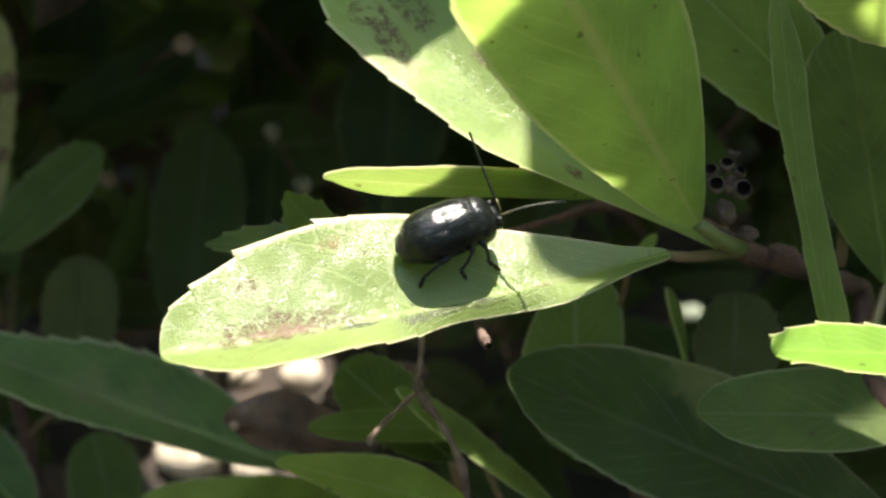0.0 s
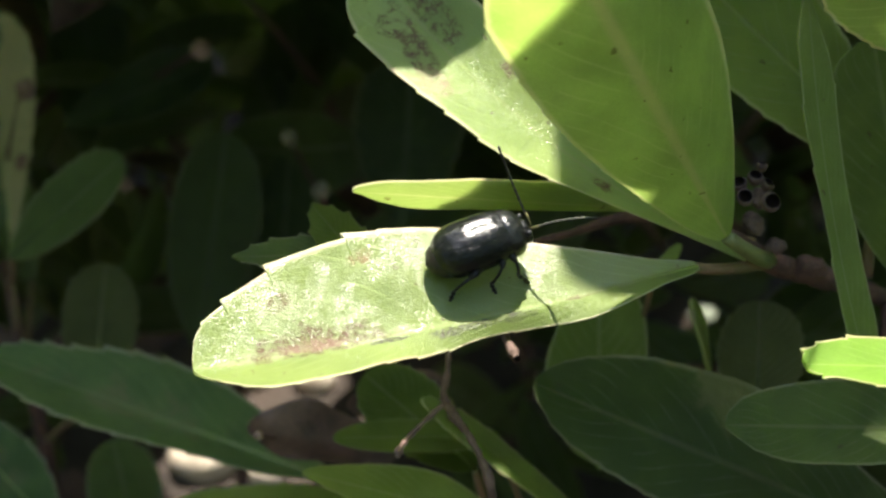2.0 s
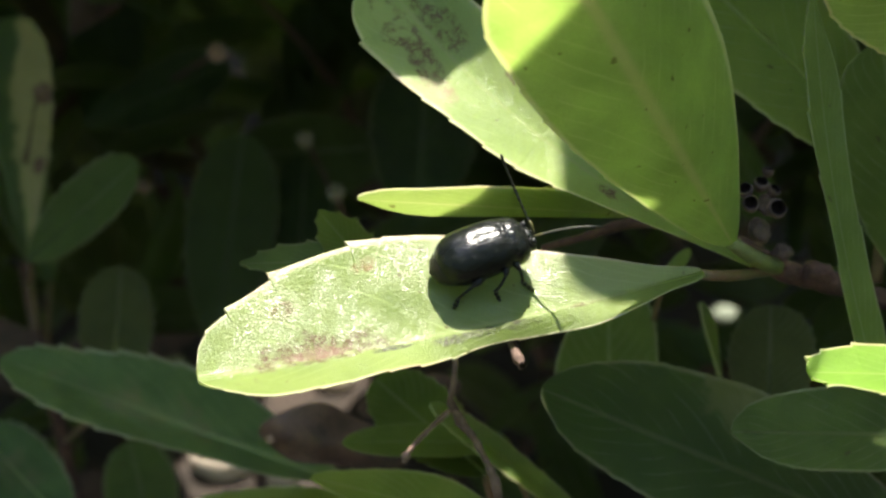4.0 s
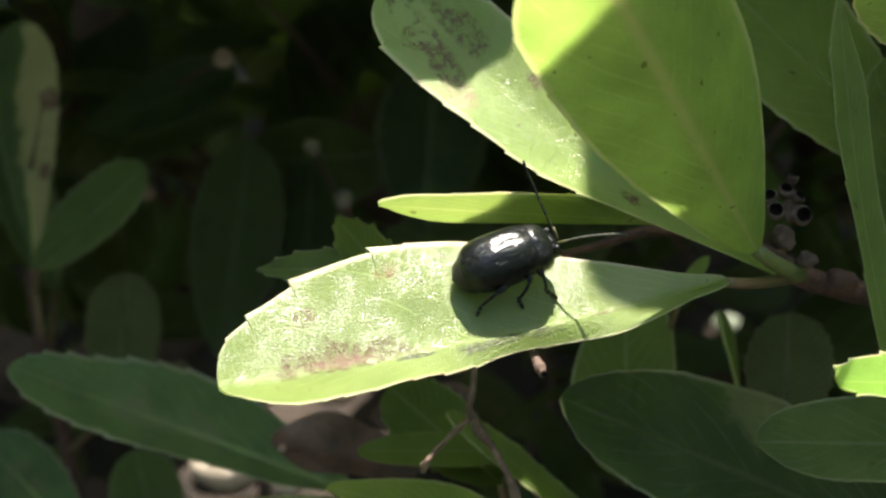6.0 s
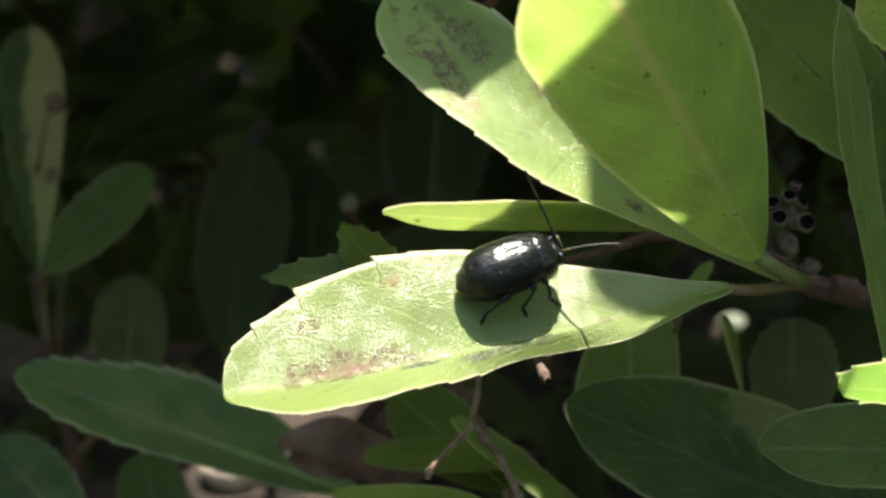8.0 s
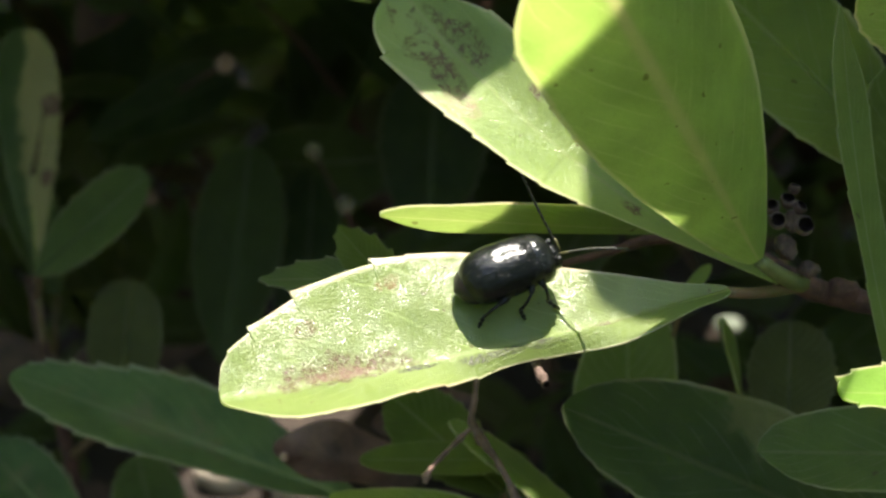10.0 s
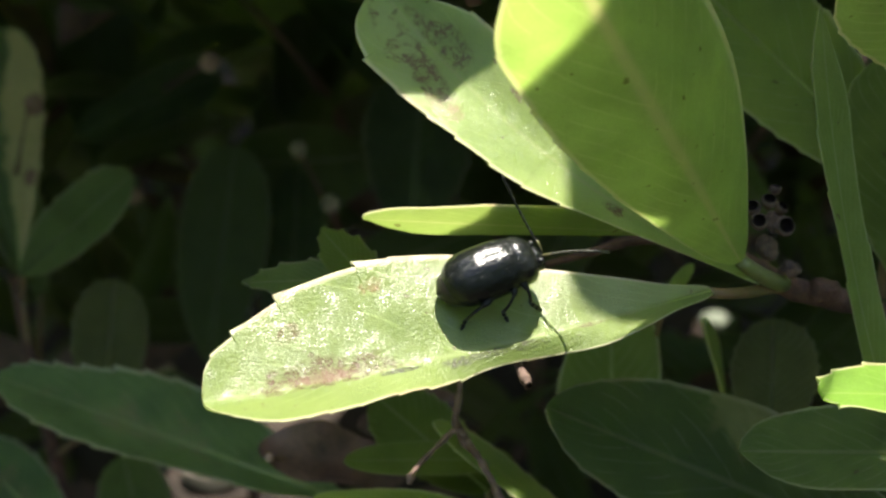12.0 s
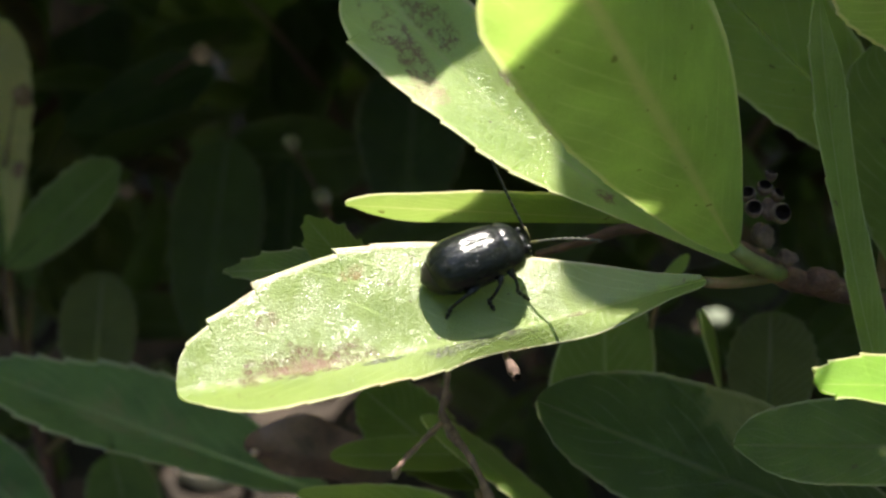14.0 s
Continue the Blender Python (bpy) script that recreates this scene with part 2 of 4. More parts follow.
def plain_material(name, a, b, rough, scale, strength, distance, sheen=0.5, metal=0.0, coat=0.0, share=0.0):
    m, nodes, links = material(name)
    n1, n2 = noise_of(m, scale, 4), noise_of(m, scale * 7, 3)
    colour = blend(m, smooth(m, math_node(m, "ADD", math_node(m, "MULTIPLY", n1, 0.7), math_node(m, "MULTIPLY", n2, 0.3)), 0.35, 0.65), a, b)
    bump = node(nodes, "Bump", Strength=strength, Distance=distance)
    links.new(n2, bump.inputs["Height"])
    skin = node(nodes, "BsdfPrincipled", Roughness=rough, Metallic=metal)
    skin.inputs["Specular IOR Level"].default_value = sheen
    skin.inputs["Coat Weight"].default_value = coat
    links.new(colour, skin.inputs["Base Color"])
    links.new(bump.outputs[0], skin.inputs["Normal"])
    out = nodes.new("ShaderNodeOutputMaterial")
    if share:
        glow, mix = nodes.new("ShaderNodeBsdfTranslucent"), node(nodes, "MixShader", Fac=share)
        glow.inputs[0].default_value = (0.8, 0.85, 0.4, 1)
        links.new(skin.outputs[0], mix.inputs[1])
        links.new(glow.outputs[0], mix.inputs[2])
        links.new(mix.outputs[0], out.inputs[0])
    else:
        links.new(skin.outputs[0], out.inputs[0])
    return m


rib_pale = plain_material("rib_pale", (0.24, 0.30, 0.10), (0.33, 0.36, 0.15), 0.5, 900, 0.4, 0.00005)
rib_dark = plain_material("rib_dark", (0.045, 0.07, 0.014), (0.075, 0.10, 0.025), 0.5, 900, 0.4, 0.00005)
rib_green = plain_material("rib_green", (0.15, 0.20, 0.065), (0.22, 0.27, 0.11), 0.5, 900, 0.4, 0.00005, share=0.8)
stalk = plain_material("stalk", (0.115, 0.10, 0.035), (0.20, 0.11, 0.062), 0.5, 500, 0.5, 0.0001)
neck_green = plain_material("neck_green", (0.10, 0.125, 0.035), (0.17, 0.18, 0.06), 0.5, 500, 0.5, 0.0001)
red_bark = plain_material("red_bark", (0.040, 0.018, 0.014), (0.11, 0.052, 0.038), 0.8, 500, 0.8, 0.0002)
grey_bark = plain_material("grey_bark", (0.095, 0.054, 0.042), (0.25, 0.155, 0.125), 0.8, 900, 0.9, 0.0002)
bud_pink = plain_material("bud_pink", (0.25, 0.145, 0.11), (0.43, 0.29, 0.23), 0.7, 800, 0.7, 0.0001)
cup_lip = plain_material("cup_lip", (0.025, 0.016, 0.013), (0.10, 0.066, 0.055), 0.8, 1500, 0.8, 0.0001)
bud_dull = plain_material("bud_dull", (0.12, 0.115, 0.07), (0.26, 0.21, 0.15), 0.7, 800, 0.7, 0.0001)
husk_brown = plain_material("husk_brown", (0.04, 0.024, 0.020), (0.13, 0.08, 0.064), 0.8, 900, 0.8, 0.00012)
# near-black in place of the shade inside the cups and the twig's end
hollow_shade = plain_material("hollow_shade", (0.004, 0.003, 0.003), (0.012, 0.008, 0.007), 0.9, 900, 0.5, 0.0001, 0.05)
withered = plain_material("withered", (0.045, 0.023, 0.016), (0.135, 0.070, 0.048), 0.5, 300, 0.6, 0.0002)
soil = plain_material("soil", (0.02, 0.014, 0.010), (0.05, 0.034, 0.025), 0.95, 90, 1.0, 0.002)
litter_brown = plain_material("litter_brown", (0.10, 0.06, 0.04), (0.24, 0.15, 0.11), 0.8, 150, 0.8, 0.0004)
glint_stand_in = plain_material("glint_stand_in", (0.11, 0.13, 0.09), (0.23, 0.25, 0.19), 0.8, 250, 0.6, 0.0003)
stone_pale = plain_material("stone_pale", (0.44, 0.35, 0.27), (0.64, 0.54, 0.43), 0.8, 250, 0.6, 0.0003)


def shell_material(name, rough, sheen, pits):
    """Polished black shell with small pits, a dull film in places and grains of dust."""
    m, nodes, links = material(name)
    film, wavy = noise_of(m, 2200, 4, 0.65), noise_of(m, 1500, 4, 0.6)
    streak = noise_of(m, 5200, 2, 0.5, stretch=(0.12, 1.0, 1.0))
    dust = math_node(m, "MULTIPLY", smooth(m, noise_of(m, 6500, 2), 0.70, 0.74), smooth(m, noise_of(m, 1300, 2), 0.45, 0.6))
    dots = nodes.new("ShaderNodeTexVoronoi")
    dots.inputs["Scale"].default_value = 7000
    tc = nodes.new("ShaderNodeTexCoord")
    links.new(tc.outputs["Object"], dots.inputs["Vector"])
    height = math_node(m, "ADD", math_node(m, "MULTIPLY", smooth(m, dots.outputs["Distance"], 0.10, 0.40), pits), math_node(m, "MULTIPLY", wavy, 2.6))
    height = math_node(m, "ADD", height, math_node(m, "MULTIPLY", streak, 0.9))
    bump = node(nodes, "Bump", Strength=0.9, Distance=0.000044)
    links.new(math_node(m, "ADD", height, math_node(m, "MULTIPLY", dust, 0.8)), bump.inputs["Height"])
    skin = node(nodes, "BsdfPrincipled", Roughness=rough)
    skin.inputs["Specular IOR Level"].default_value = sheen
    links.new(blend(m, dust, (0.003, 0.0035, 0.004), (0.24, 0.21, 0.18)), skin.inputs["Base Color"])
    links.new(math_node(m, "ADD", math_node(m, "MULTIPLY", smooth(m, film, 0.45, 0.70), 0.08), rough), skin.inputs["Roughness"])
    links.new(bump.outputs[0], skin.inputs["Normal"])
    out = nodes.new("ShaderNodeOutputMaterial")
    links.new(skin.outputs[0], out.inputs[0])
    return m


shell_black = shell_material("shell_black", 0.18, 0.34, 0.7)
shell_rough = shell_material("shell_rough", 0.20, 0.5, 1.6)
limb_black = plain_material("limb_black", (0.004, 0.004, 0.005), (0.010, 0.010, 0.010), 0.35, 3000, 0.4, 0.00003, 0.35)
tail_brown = plain_material("tail_brown", (0.003, 0.003, 0.003), (0.014, 0.009, 0.007), 0.28, 2500, 0.8, 0.00005, 0.35)
scape_yellow = plain_material("scape_yellow", (0.045, 0.042, 0.012), (0.09, 0.08, 0.026), 0.5, 3000, 0.4, 0.00003)
antenna_grey = plain_material("antenna_grey", (0.03, 0.03, 0.025), (0.07, 0.065, 0.05), 0.6, 4000, 0.6, 0.00004)


# ---- building ----
def mesh_of(name, verts, faces, mats, slots=None, uv=None, smooth_faces=True):
    me = bpy.data.meshes.new(name)
    me.from_pydata(verts, [], faces)
    for m in mats:
        me.materials.append(m)
    if slots is not None:
        me.polygons.foreach_set("material_index", slots)
    me.polygons.foreach_set("use_smooth", [smooth_faces] * len(me.polygons))
    if uv is not None:
        layer = me.uv_layers.new(name="blade")
        loops = np.empty(len(me.loops), int)
        me.loops.foreach_get("vertex_index", loops)
        layer.data.foreach_set("uv", np.asarray(uv, float)[loops].ravel())
    me.update()
    return me


def thing(name, place, label, category, group="", kind=""):
    ob = tagged(new(name), label, category, group, kind)
    ob.empty_display_size = 0.005
    ob.location = place
    return ob


def part(name, me, parent, m=None, label=""):
    """A mesh under a thing (m: its pose in the world) or under a part (m: its pose in the part's own space)."""
    ob = new(name, me)
    ob.parent = parent
    if m is not None:
        ob.matrix_basis = Matrix.Translation(-parent.location) @ m if parent.type == "EMPTY" else m
    return tagged(ob, label)


def tube(points, radii, sides=8):
    """A tapered round limb along points (metres)."""
    verts, faces = [], []
    pts = [Vector(p) for p in points]
    ref = Vector((0.31, 0.17, 0.93))
    for i, p in enumerate(pts):
        d = (pts[min(i + 1, len(pts) - 1)] - pts[max(i - 1, 0)]).normalized()
        a = d.cross(ref).normalized()
        b = d.cross(a)
        for k in range(sides):
            q = 2 * math.pi * k / sides
            verts.append(p + (a * math.cos(q) + b * math.sin(q)) * radii[i])
    n = len(pts)
    for i in range(n - 1):
        for k in range(sides):
            j = (k + 1) % sides
            faces.append((i * sides + k, i * sides + j, (i + 1) * sides + j, (i + 1) * sides + k))
    verts += [pts[0], pts[-1]]
    for k in range(sides):
        j = (k + 1) % sides
        faces.append((n * sides, j, k))
        faces.append((n * sides + 1, (n - 1) * sides + k, (n - 1) * sides + j))
    return verts, faces


def bowed(a, b, bow, steps=10):
    """Points from a to b, pushed aside by bow in the middle."""
    a, b, bow = Vector(a), Vector(b), Vector(bow)
    return [a.lerp(b, i / steps) + bow * (4 * (i / steps) * (1 - i / steps)) for i in range(steps + 1)]


def outline(t, a, b):
    peak = a / (a + b)
    return (max(t, 0) ** a * max(1 - t, 0) ** b) / (peak ** a * (1 - peak) ** b)


def glide(values, t, least=0.0):
    """A smooth curve through widths that stand closer together towards both ends of a leaf."""
    n = len(values) - 1
    s = math.acos(max(-1.0, min(1.0, 1 - 2 * t))) / math.pi * n
    k = min(int(s), n - 1)
    f = s - k
    p, q, r, u = values[max(k - 1, 0)], values[k], values[k + 1], values[min(k + 2, n)]
    return max(least, 0.5 * (2 * q + (r - p) * f + (2 * p - 5 * q + 4 * r - u) * f * f + (3 * q - p - 3 * r + u) * f ** 3))


def blade_mesh(length, half, a, b, folds, arch, sway, twist, wave, teeth, tooth, nu, nv, thick, mats, rng, crease, roll, widths, nicks):
    """A leaf blade of some thickness: x along, y across, z out of its upper side. widths: its two sides' breadth in mm from base to tip;
    nicks: single teeth of the two sides, as place along the blade, height and reach in mm."""
    ts = [0.5 - 0.5 * math.cos(math.pi * (i / nu) ** (1.0 if widths else 0.9)) for i in range(nu + 1)]
    ts = sorted(ts + [k[0] + d for side in nicks for k in side for d in (0.0, 0.0012)])
    nu = len(ts) - 1
    shift = rng.uniform(0, 6)

    def at(t, v, down):
        hook = 0.0
        if widths:
            w = glide(widths[0 if v > 0 else 1], t) * MM
            for place, high, reach in nicks[0 if v > 0 else 1]:
                if t <= place + 1e-9:
                    lift = high * MM * math.exp((t - place) * length / (reach * MM))
                    w += lift * max(0.0, (abs(v) - 0.8) / 0.2)
                    hook += 0.8 * lift * max(0.0, (abs(v) - 0.8) / 0.2) if high > 0.22 else 0.0
        else:
            w = half * outline(t, a, b)
        if teeth and t > 0.30:
            f = (t * teeth + (0.35 if v > 0 else 0) + 0.25 * math.sin(7 * t + shift)) % 1.0
            w += half * tooth * (f ** 3 - 0.3) * max(0.0, (abs(v) - 0.6) / 0.4) * min(1.0, (1 - t) * 9 + 0.45)
        fold = radians(folds[0] if v > 0 else folds[1])
        if roll and v > 0:
            fold = radians(glide(roll, t, -90))
        s = v * w
        y, z = s * math.cos(fold), (abs(s) - crease * half * (1 - math.exp(-abs(s) / (crease * half)))) * math.sin(fold)
        z += wave * half * v * v * math.sin(9 * t + shift + (1.7 if v > 0 else 0)) * outline(t, 1, 0.6)
        q = radians(twist) * (t - 0.4)
        y, z = y * math.cos(q) - z * math.sin(q), y * math.sin(q) + z * math.cos(q)
        g = 4 * t * (1 - t)
        rim = max(0.0, abs(v) - 0.8) / 0.2
        return (t * length + hook, y + sway * length * g, z + arch * length * g - down * thick * (1 - 0.7 * rim))

    cols = [math.sin(math.pi / 2 * (j / nv - 1)) for j in range(2 * nv + 1)]
    verts, uv = [], []
    for down in (0, 1):
        for t in ts:
            for v in cols:
                verts.append(at(t, v, down))
                uv.append((t, 0.5 + 0.5 * v))
    nc, layer = len(cols), (nu + 1) * len(cols)
    faces, slots = [], []
    for i in range(nu):
        for j in range(nc - 1):
            q = (i * nc + j, (i + 1) * nc + j, (i + 1) * nc + j + 1, i * nc + j + 1)
            faces.append(q)
            slots.append(0)
            faces.append(tuple(layer + k for k in reversed(q)))
            slots.append(1)
        for j in (0, nc - 1):
            q = (i * nc + j, (i + 1) * nc + j, layer + (i + 1) * nc + j, layer + i * nc + j)
            faces.append(q if j else tuple(reversed(q)))
            slots.append(0)
    return mesh_of("leaf", verts, faces, mats, slots, uv), [at(t, 0, 0) for t in ts]


def leaf(parent, base, tip, face, half, label="", a=1.1, b=0.5, folds=(12, 12), arch=0.0, sway=0.0, twist=0.0, wave=0.05, teeth=11,
         tooth=0.10, nu=70, nv=7, thick=0.22, mats=None, stem=None, rib=None, stout=1.0, seed=1, crease=0.25, roll=None, widths=None,
         nicks=((), ()), neck=None):
    """A toothed leaf from base to tip (shrub frame, mm); face: the way its upper side looks; stem: where its stalk begins."""
    rng = random.Random(seed)
    p, q = spot(base), spot(tip)
    x = (q - p).normalized()
    n = way(face)
    n = (n - x * n.dot(x)).normalized()
    y = n.cross(x)
    m = Matrix((x, y, n)).transposed().to_4x4()
    m.translation = p
    length = (q - p).length
    me, mid = blade_mesh(length, half * MM, a, b, folds, arch, sway, twist, wave, teeth, tooth, nu, nv, thick * MM, mats or (upper, under), rng, crease, roll, widths, nicks)
    ob = part("leaf", me, parent, m, label)
    rib = rib or (rib_dark if mats in (DARK, DIM) else rib_green)
    keep = [i for i in range(0, len(mid), 3) if mid[i][0] < 0.96 * length]
    r = half * 0.03 * stout * MM
    pts = [Vector(mid[i]) - Vector((0, 0, thick * 0.8 * MM)) for i in keep]
    if stout:
        part("midrib", mesh_of("midrib", *tube(pts, [max(r * (1.15 - i / len(pts)), 0.03 * MM) + thick * 0.6 * stout * MM for i in range(len(pts))], 6), [rib]), ob)
    if stem:
        s = m.inverted() @ spot(stem)
        part("petiole", mesh_of("petiole", *tube(bowed(s, pts[1], (0, 0, -0.3 * MM), 8), [(neck[0] * (1.1 - 0.03 * i) * MM if neck else r * (1.5 - 0.05 * i) + 0.2 * MM) for i in range(9)], 8), [neck[1] if neck else stalk]), ob)
    return ob


def limb(name, parent, points, radii, mat, label="", sides=9, knots=0.12, seed=1):
    """A woody stem through points of the shrub frame, with uneven thickness."""
    rng = random.Random(seed)
    pts, rad = [], []
    for i in range(len(points) - 1):
        for k in range(6):
            f = k / 6
            pts.append(Vector(points[i]).lerp(Vector(points[i + 1]), f))
            rad.append((radii[i] * (1 - f) + radii[i + 1] * f) * (1 + rng.uniform(-knots, knots)))
    pts.append(Vector(points[-1]))
    rad.append(radii[-1])
    for _ in range(2):
        pts = [pts[0]] + [(pts[i - 1] + pts[i] * 2 + pts[i + 1]) / 4 for i in range(1, len(pts) - 1)] + [pts[-1]]
    o = spot(pts[0])
    v, f = tube([spot(p) - o for p in pts], [r * MM for r in rad], sides)
    return part(name, mesh_of(name, v, f, [mat]), parent, Matrix.Translation(o), label)


def lump(name, place, size, mat, seed, stretch=(1, 1, 1), rough=1.0):
    """An uneven rounded body."""
    bm = bmesh.new()
    bmesh.ops.create_icosphere(bm, subdivisions=3, radius=1)
    for v in bm.verts:
        v.co *= 1 + 0.16 * rough * noise.noise(v.co * 1.3 + Vector((seed, 0, 0))) + 0.05 * rough * rough * noise.noise(v.co * 4 + Vector((0, seed, 0)))
        v.co = Vector((v.co.x * stretch[0], v.co.y * stretch[1], v.co.z * stretch[2])) * size * MM
    me = bpy.data.meshes.new(name)
    bm.to_mesh(me)
    bm.free()
    me.materials.append(mat)
    me.polygons.foreach_set("use_smooth", [True] * len(me.polygons))
    ob = new(name, me)
    ob.location = place
    return ob


# ---- ground ----
def ground_sheet():
    steps = [-40, -10, -3, -1] + [-0.6 + 0.03 * i for i in range(41)] + [1, 3, 10, 40]
    verts = [(x, y + 0.25, 0.006 * noise.noise((x * 14, y * 14, 0)) + 0.003 * noise.noise((x * 50, y * 50, 3)) if abs(x) < 0.7 and abs(y) < 0.7 else 0.0)
             for y in steps for x in steps]
    n = len(steps)
    faces = [(j * n + i, j * n + i + 1, (j + 1) * n + i + 1, (j + 1) * n + i) for j in range(n - 1) for i in range(n - 1)]
    tagged(new("ground", mesh_of("ground", verts, faces, [soil])), "dark brown soil under the shrub", "ground", kind="structure")


ground_sheet()

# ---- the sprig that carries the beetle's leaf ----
BOTH, DARK, DIM = (upper, under), (upper_dark, upper_dark), (upper_deep_shade, upper_deep_shade)
sprig = thing("shrub_sprig", spot((23.1, -2.1, -9.0)), "green shrub sprig with toothed leaves and a reddish stem", "shrub sprig", "sprigs of the shrub")
limb("stem", sprig, [(8.6, -0.6, -17.5), (11.2, 0.1, -16.0), (14.0, 1.1, -14.0), (16.5, 1.1, -11.8), (19.5, 0.4, -10.0), (23.1, -2.1, -9.0), (27.0, -2.9, -11.0), (33.4, -4.6, -17.0)],
     [0.24, 0.30, 0.38, 0.40, 0.45, 0.7, 0.75, 0.7], red_bark, "reddish brown woody stem", seed=3)
leaf(sprig, (17.3, -2.0, -5.3), (-10.9, -7.1, 5.3), (0, 0.78, 0.62), 7.0, "pale green leaf in full sun with brown scars", folds=(24, 25), sway=0.02, wave=0.012, teeth=0, nu=260, nv=16, crease=0.06, roll=(10, 10, 8, 3, -48, -50, 5, 20, 24, 24, 24),
     widths=((0.13, 0.53, 0.77, 1.53, 1.47, 1.4, 2.03, 3.23, 3.73, 1.57, 0.03), (0.33, 0.7, 1.37, 2.77, 4.37, 6.17, 6.43, 5.57, 3.9, 2.27, 0.1)),
     nicks=(((0.42, 0.08, 0.8), (0.56, 0.12, 0.9), (0.628, 0.16, 0.9), (0.69, 0.16, 0.9), (0.765, 0.12, 0.8), (0.822, 0.18, 0.9), (0.86, 0.12, 0.7), (0.905, 0.1, 0.6), (0.942, 0.16, 0.7), (0.968, 0.16, 0.6)),
            ((0.61, 0.1, 0.8), (0.674, 0.34, 1.3), (0.828, 0.36, 1.4), (0.92, 0.26, 1.0), (0.968, 0.18, 0.6), (0.988, 0.1, 0.3))), mats=(upper_scarred, under), stem=(22.5, -1.8, -8.5), neck=(0.36, stalk), stout=0.6, seed=4)
leaf(sprig, (20.8, -1.6, -7.5), (-2.6, 17.15, -9.0), (0, 0.5, 0.85), 5.2, "pale green leaf with rusty brown speckles", folds=(16, 14), crease=0.12,
     arch=0.06, sway=0.11, twist=-22, wave=0.03, teeth=0, nu=140, nv=12, mats=(upper_rusty, under), stem=(22.7, -2.1, -9.0), stout=0.5, seed=7,
     widths=((0.2, 0.2, 0.3, 0.79, 1.83, 3.1, 3.3, 3.85, 4.0, 2.92, 0.0), (0.28, 0.52, 1.24, 2.08, 2.87, 3.44, 3.57, 3.32, 1.8, 0.8, 0.0)),
     nicks=(((0.42, 0.16, 1.2), (0.5, 0.14, 1.2), (0.575, 0.18, 1.4), (0.66, 0.2, 1.5), (0.73, 0.16, 1.2), (0.81, 0.1, 1.2), (0.90, 0.24, 0.7)), ((0.8, 0.15, 1.0),)))
leaf(sprig, (18.84, -0.13, -4.7), (5.18, 14.36, 17.6), (-0.17, 0.76, -0.65), 6.0, "broad leaf seen from below with sun shining through",
     folds=(50, 10), arch=0.0, wave=0.01, teeth=0,
     widths=((0.3, 1.2, 2.7, 4.9, 6.77, 7.31, 6.57, 4.86, 2.89, 0.97, 0.0), (0.6, 1.2, 2.11, 3.11, 4.26, 5.09, 5.29, 5.0, 2.97, 1.14, 0.0)),
     nicks=(((0.4, 0.08, 0.8), (0.56, 0.06, 0.8)), ((0.22, 0.06, 0.7), (0.34, 0.09, 0.9), (0.45, 0.08, 0.9), (0.54, 0.09, 0.8), (0.63, 0.12, 0.9), (0.78, 0.1, 1.0))), nu=120, nv=10, stem=(22.5, -1.75, -8.4), neck=(0.5, neck_green), stout=0, mats=(under_ribbed, under_ribbed), seed=9)
leaf(sprig, (16.75, 1.55, -8.6), (-3.27, 2.5, -3.0), (0, 0.80, -0.55), 1.75, "narrow bright green leaf half in shade", folds=(8, 4), wave=0.01, teeth=8, tooth=0.03,
     widths=((0.5, 0.88, 1.22, 1.52, 1.68, 1.68, 1.57, 1.17, 0.92, 0.5, 0.12), (0.03, 0.09, 0.31, 0.61, 0.88, 1.18, 1.48, 1.61, 1.13, 0.3, 0.05)), nu=90, nv=8, stem=(22.0, -0.5, -10.0), stout=0, seed=11)


# ---- leaves behind the hub ----
leaf(sprig, (32.6, 5.0, -15.0), (16.2, 18.9, -11.0), (-0.2, 0.35, 0.9), 4.6, a=0.7, b=0.5, seed=12, mats=(upper_fresh, upper_fresh), tooth=0.05, stem=(31.1, -3.0, -15.0))
side = thing("shrub_sprig", spot((29.4, -8.9, -7.0)), "shaded shrub sprig with narrow upright leaves", "shrub sprig", "sprigs of the shrub")
limb("stem", side, [(33.4, -4.6, -17.0), (30.6, -9.1, -9.0), (32.3, -13.4, -9.0), (38.1, -21.8, -17.0)], [0.6, 0.7, 0.8, 0.9], red_bark, "reddish brown woody stem", seed=5)
leaf(side, (27.8, -8.4, -6.0), (22.9, 14.1, -2.0), (0.45, 0, 0.9), 1.5, "narrow upright leaf turned edge-on", folds=(10, 10), sway=0.035, wave=0.01, teeth=0,
     widths=((0.41, 0.57, 0.84, 0.81, 0.7, 0.82, 1.18, 1.15, 1.02, 0.42, 0.2), (0.71, 0.94, 1.51, 1.52, 1.46, 1.32, 1.31, 1.26, 0.64, 0.17, 0.01)),
     nicks=(((0.32, 0.16, 1.2), (0.56, 0.2, 1.3), (0.72, 0.2, 1.2), (0.88, 0.2, 1.0)), ((0.4, 0.1, 1.0), (0.75, 0.1, 1.0))), mats=(upper_mid, upper_mid), stem=(29.8, -9.0, -7.5), seed=13)
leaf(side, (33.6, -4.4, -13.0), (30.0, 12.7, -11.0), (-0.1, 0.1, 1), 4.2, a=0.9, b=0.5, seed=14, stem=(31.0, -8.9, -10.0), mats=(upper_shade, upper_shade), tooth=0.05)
leaf(side, (33.3, 9.8, -1.0), (23.1, 15.2, 3.0), (-0.1, 0.76, -0.6), 4.0, "sunlit leaf with light shining through", a=0.8, b=0.5, tooth=0.04, stem=(36.2, 0.8, -13.0), seed=47)
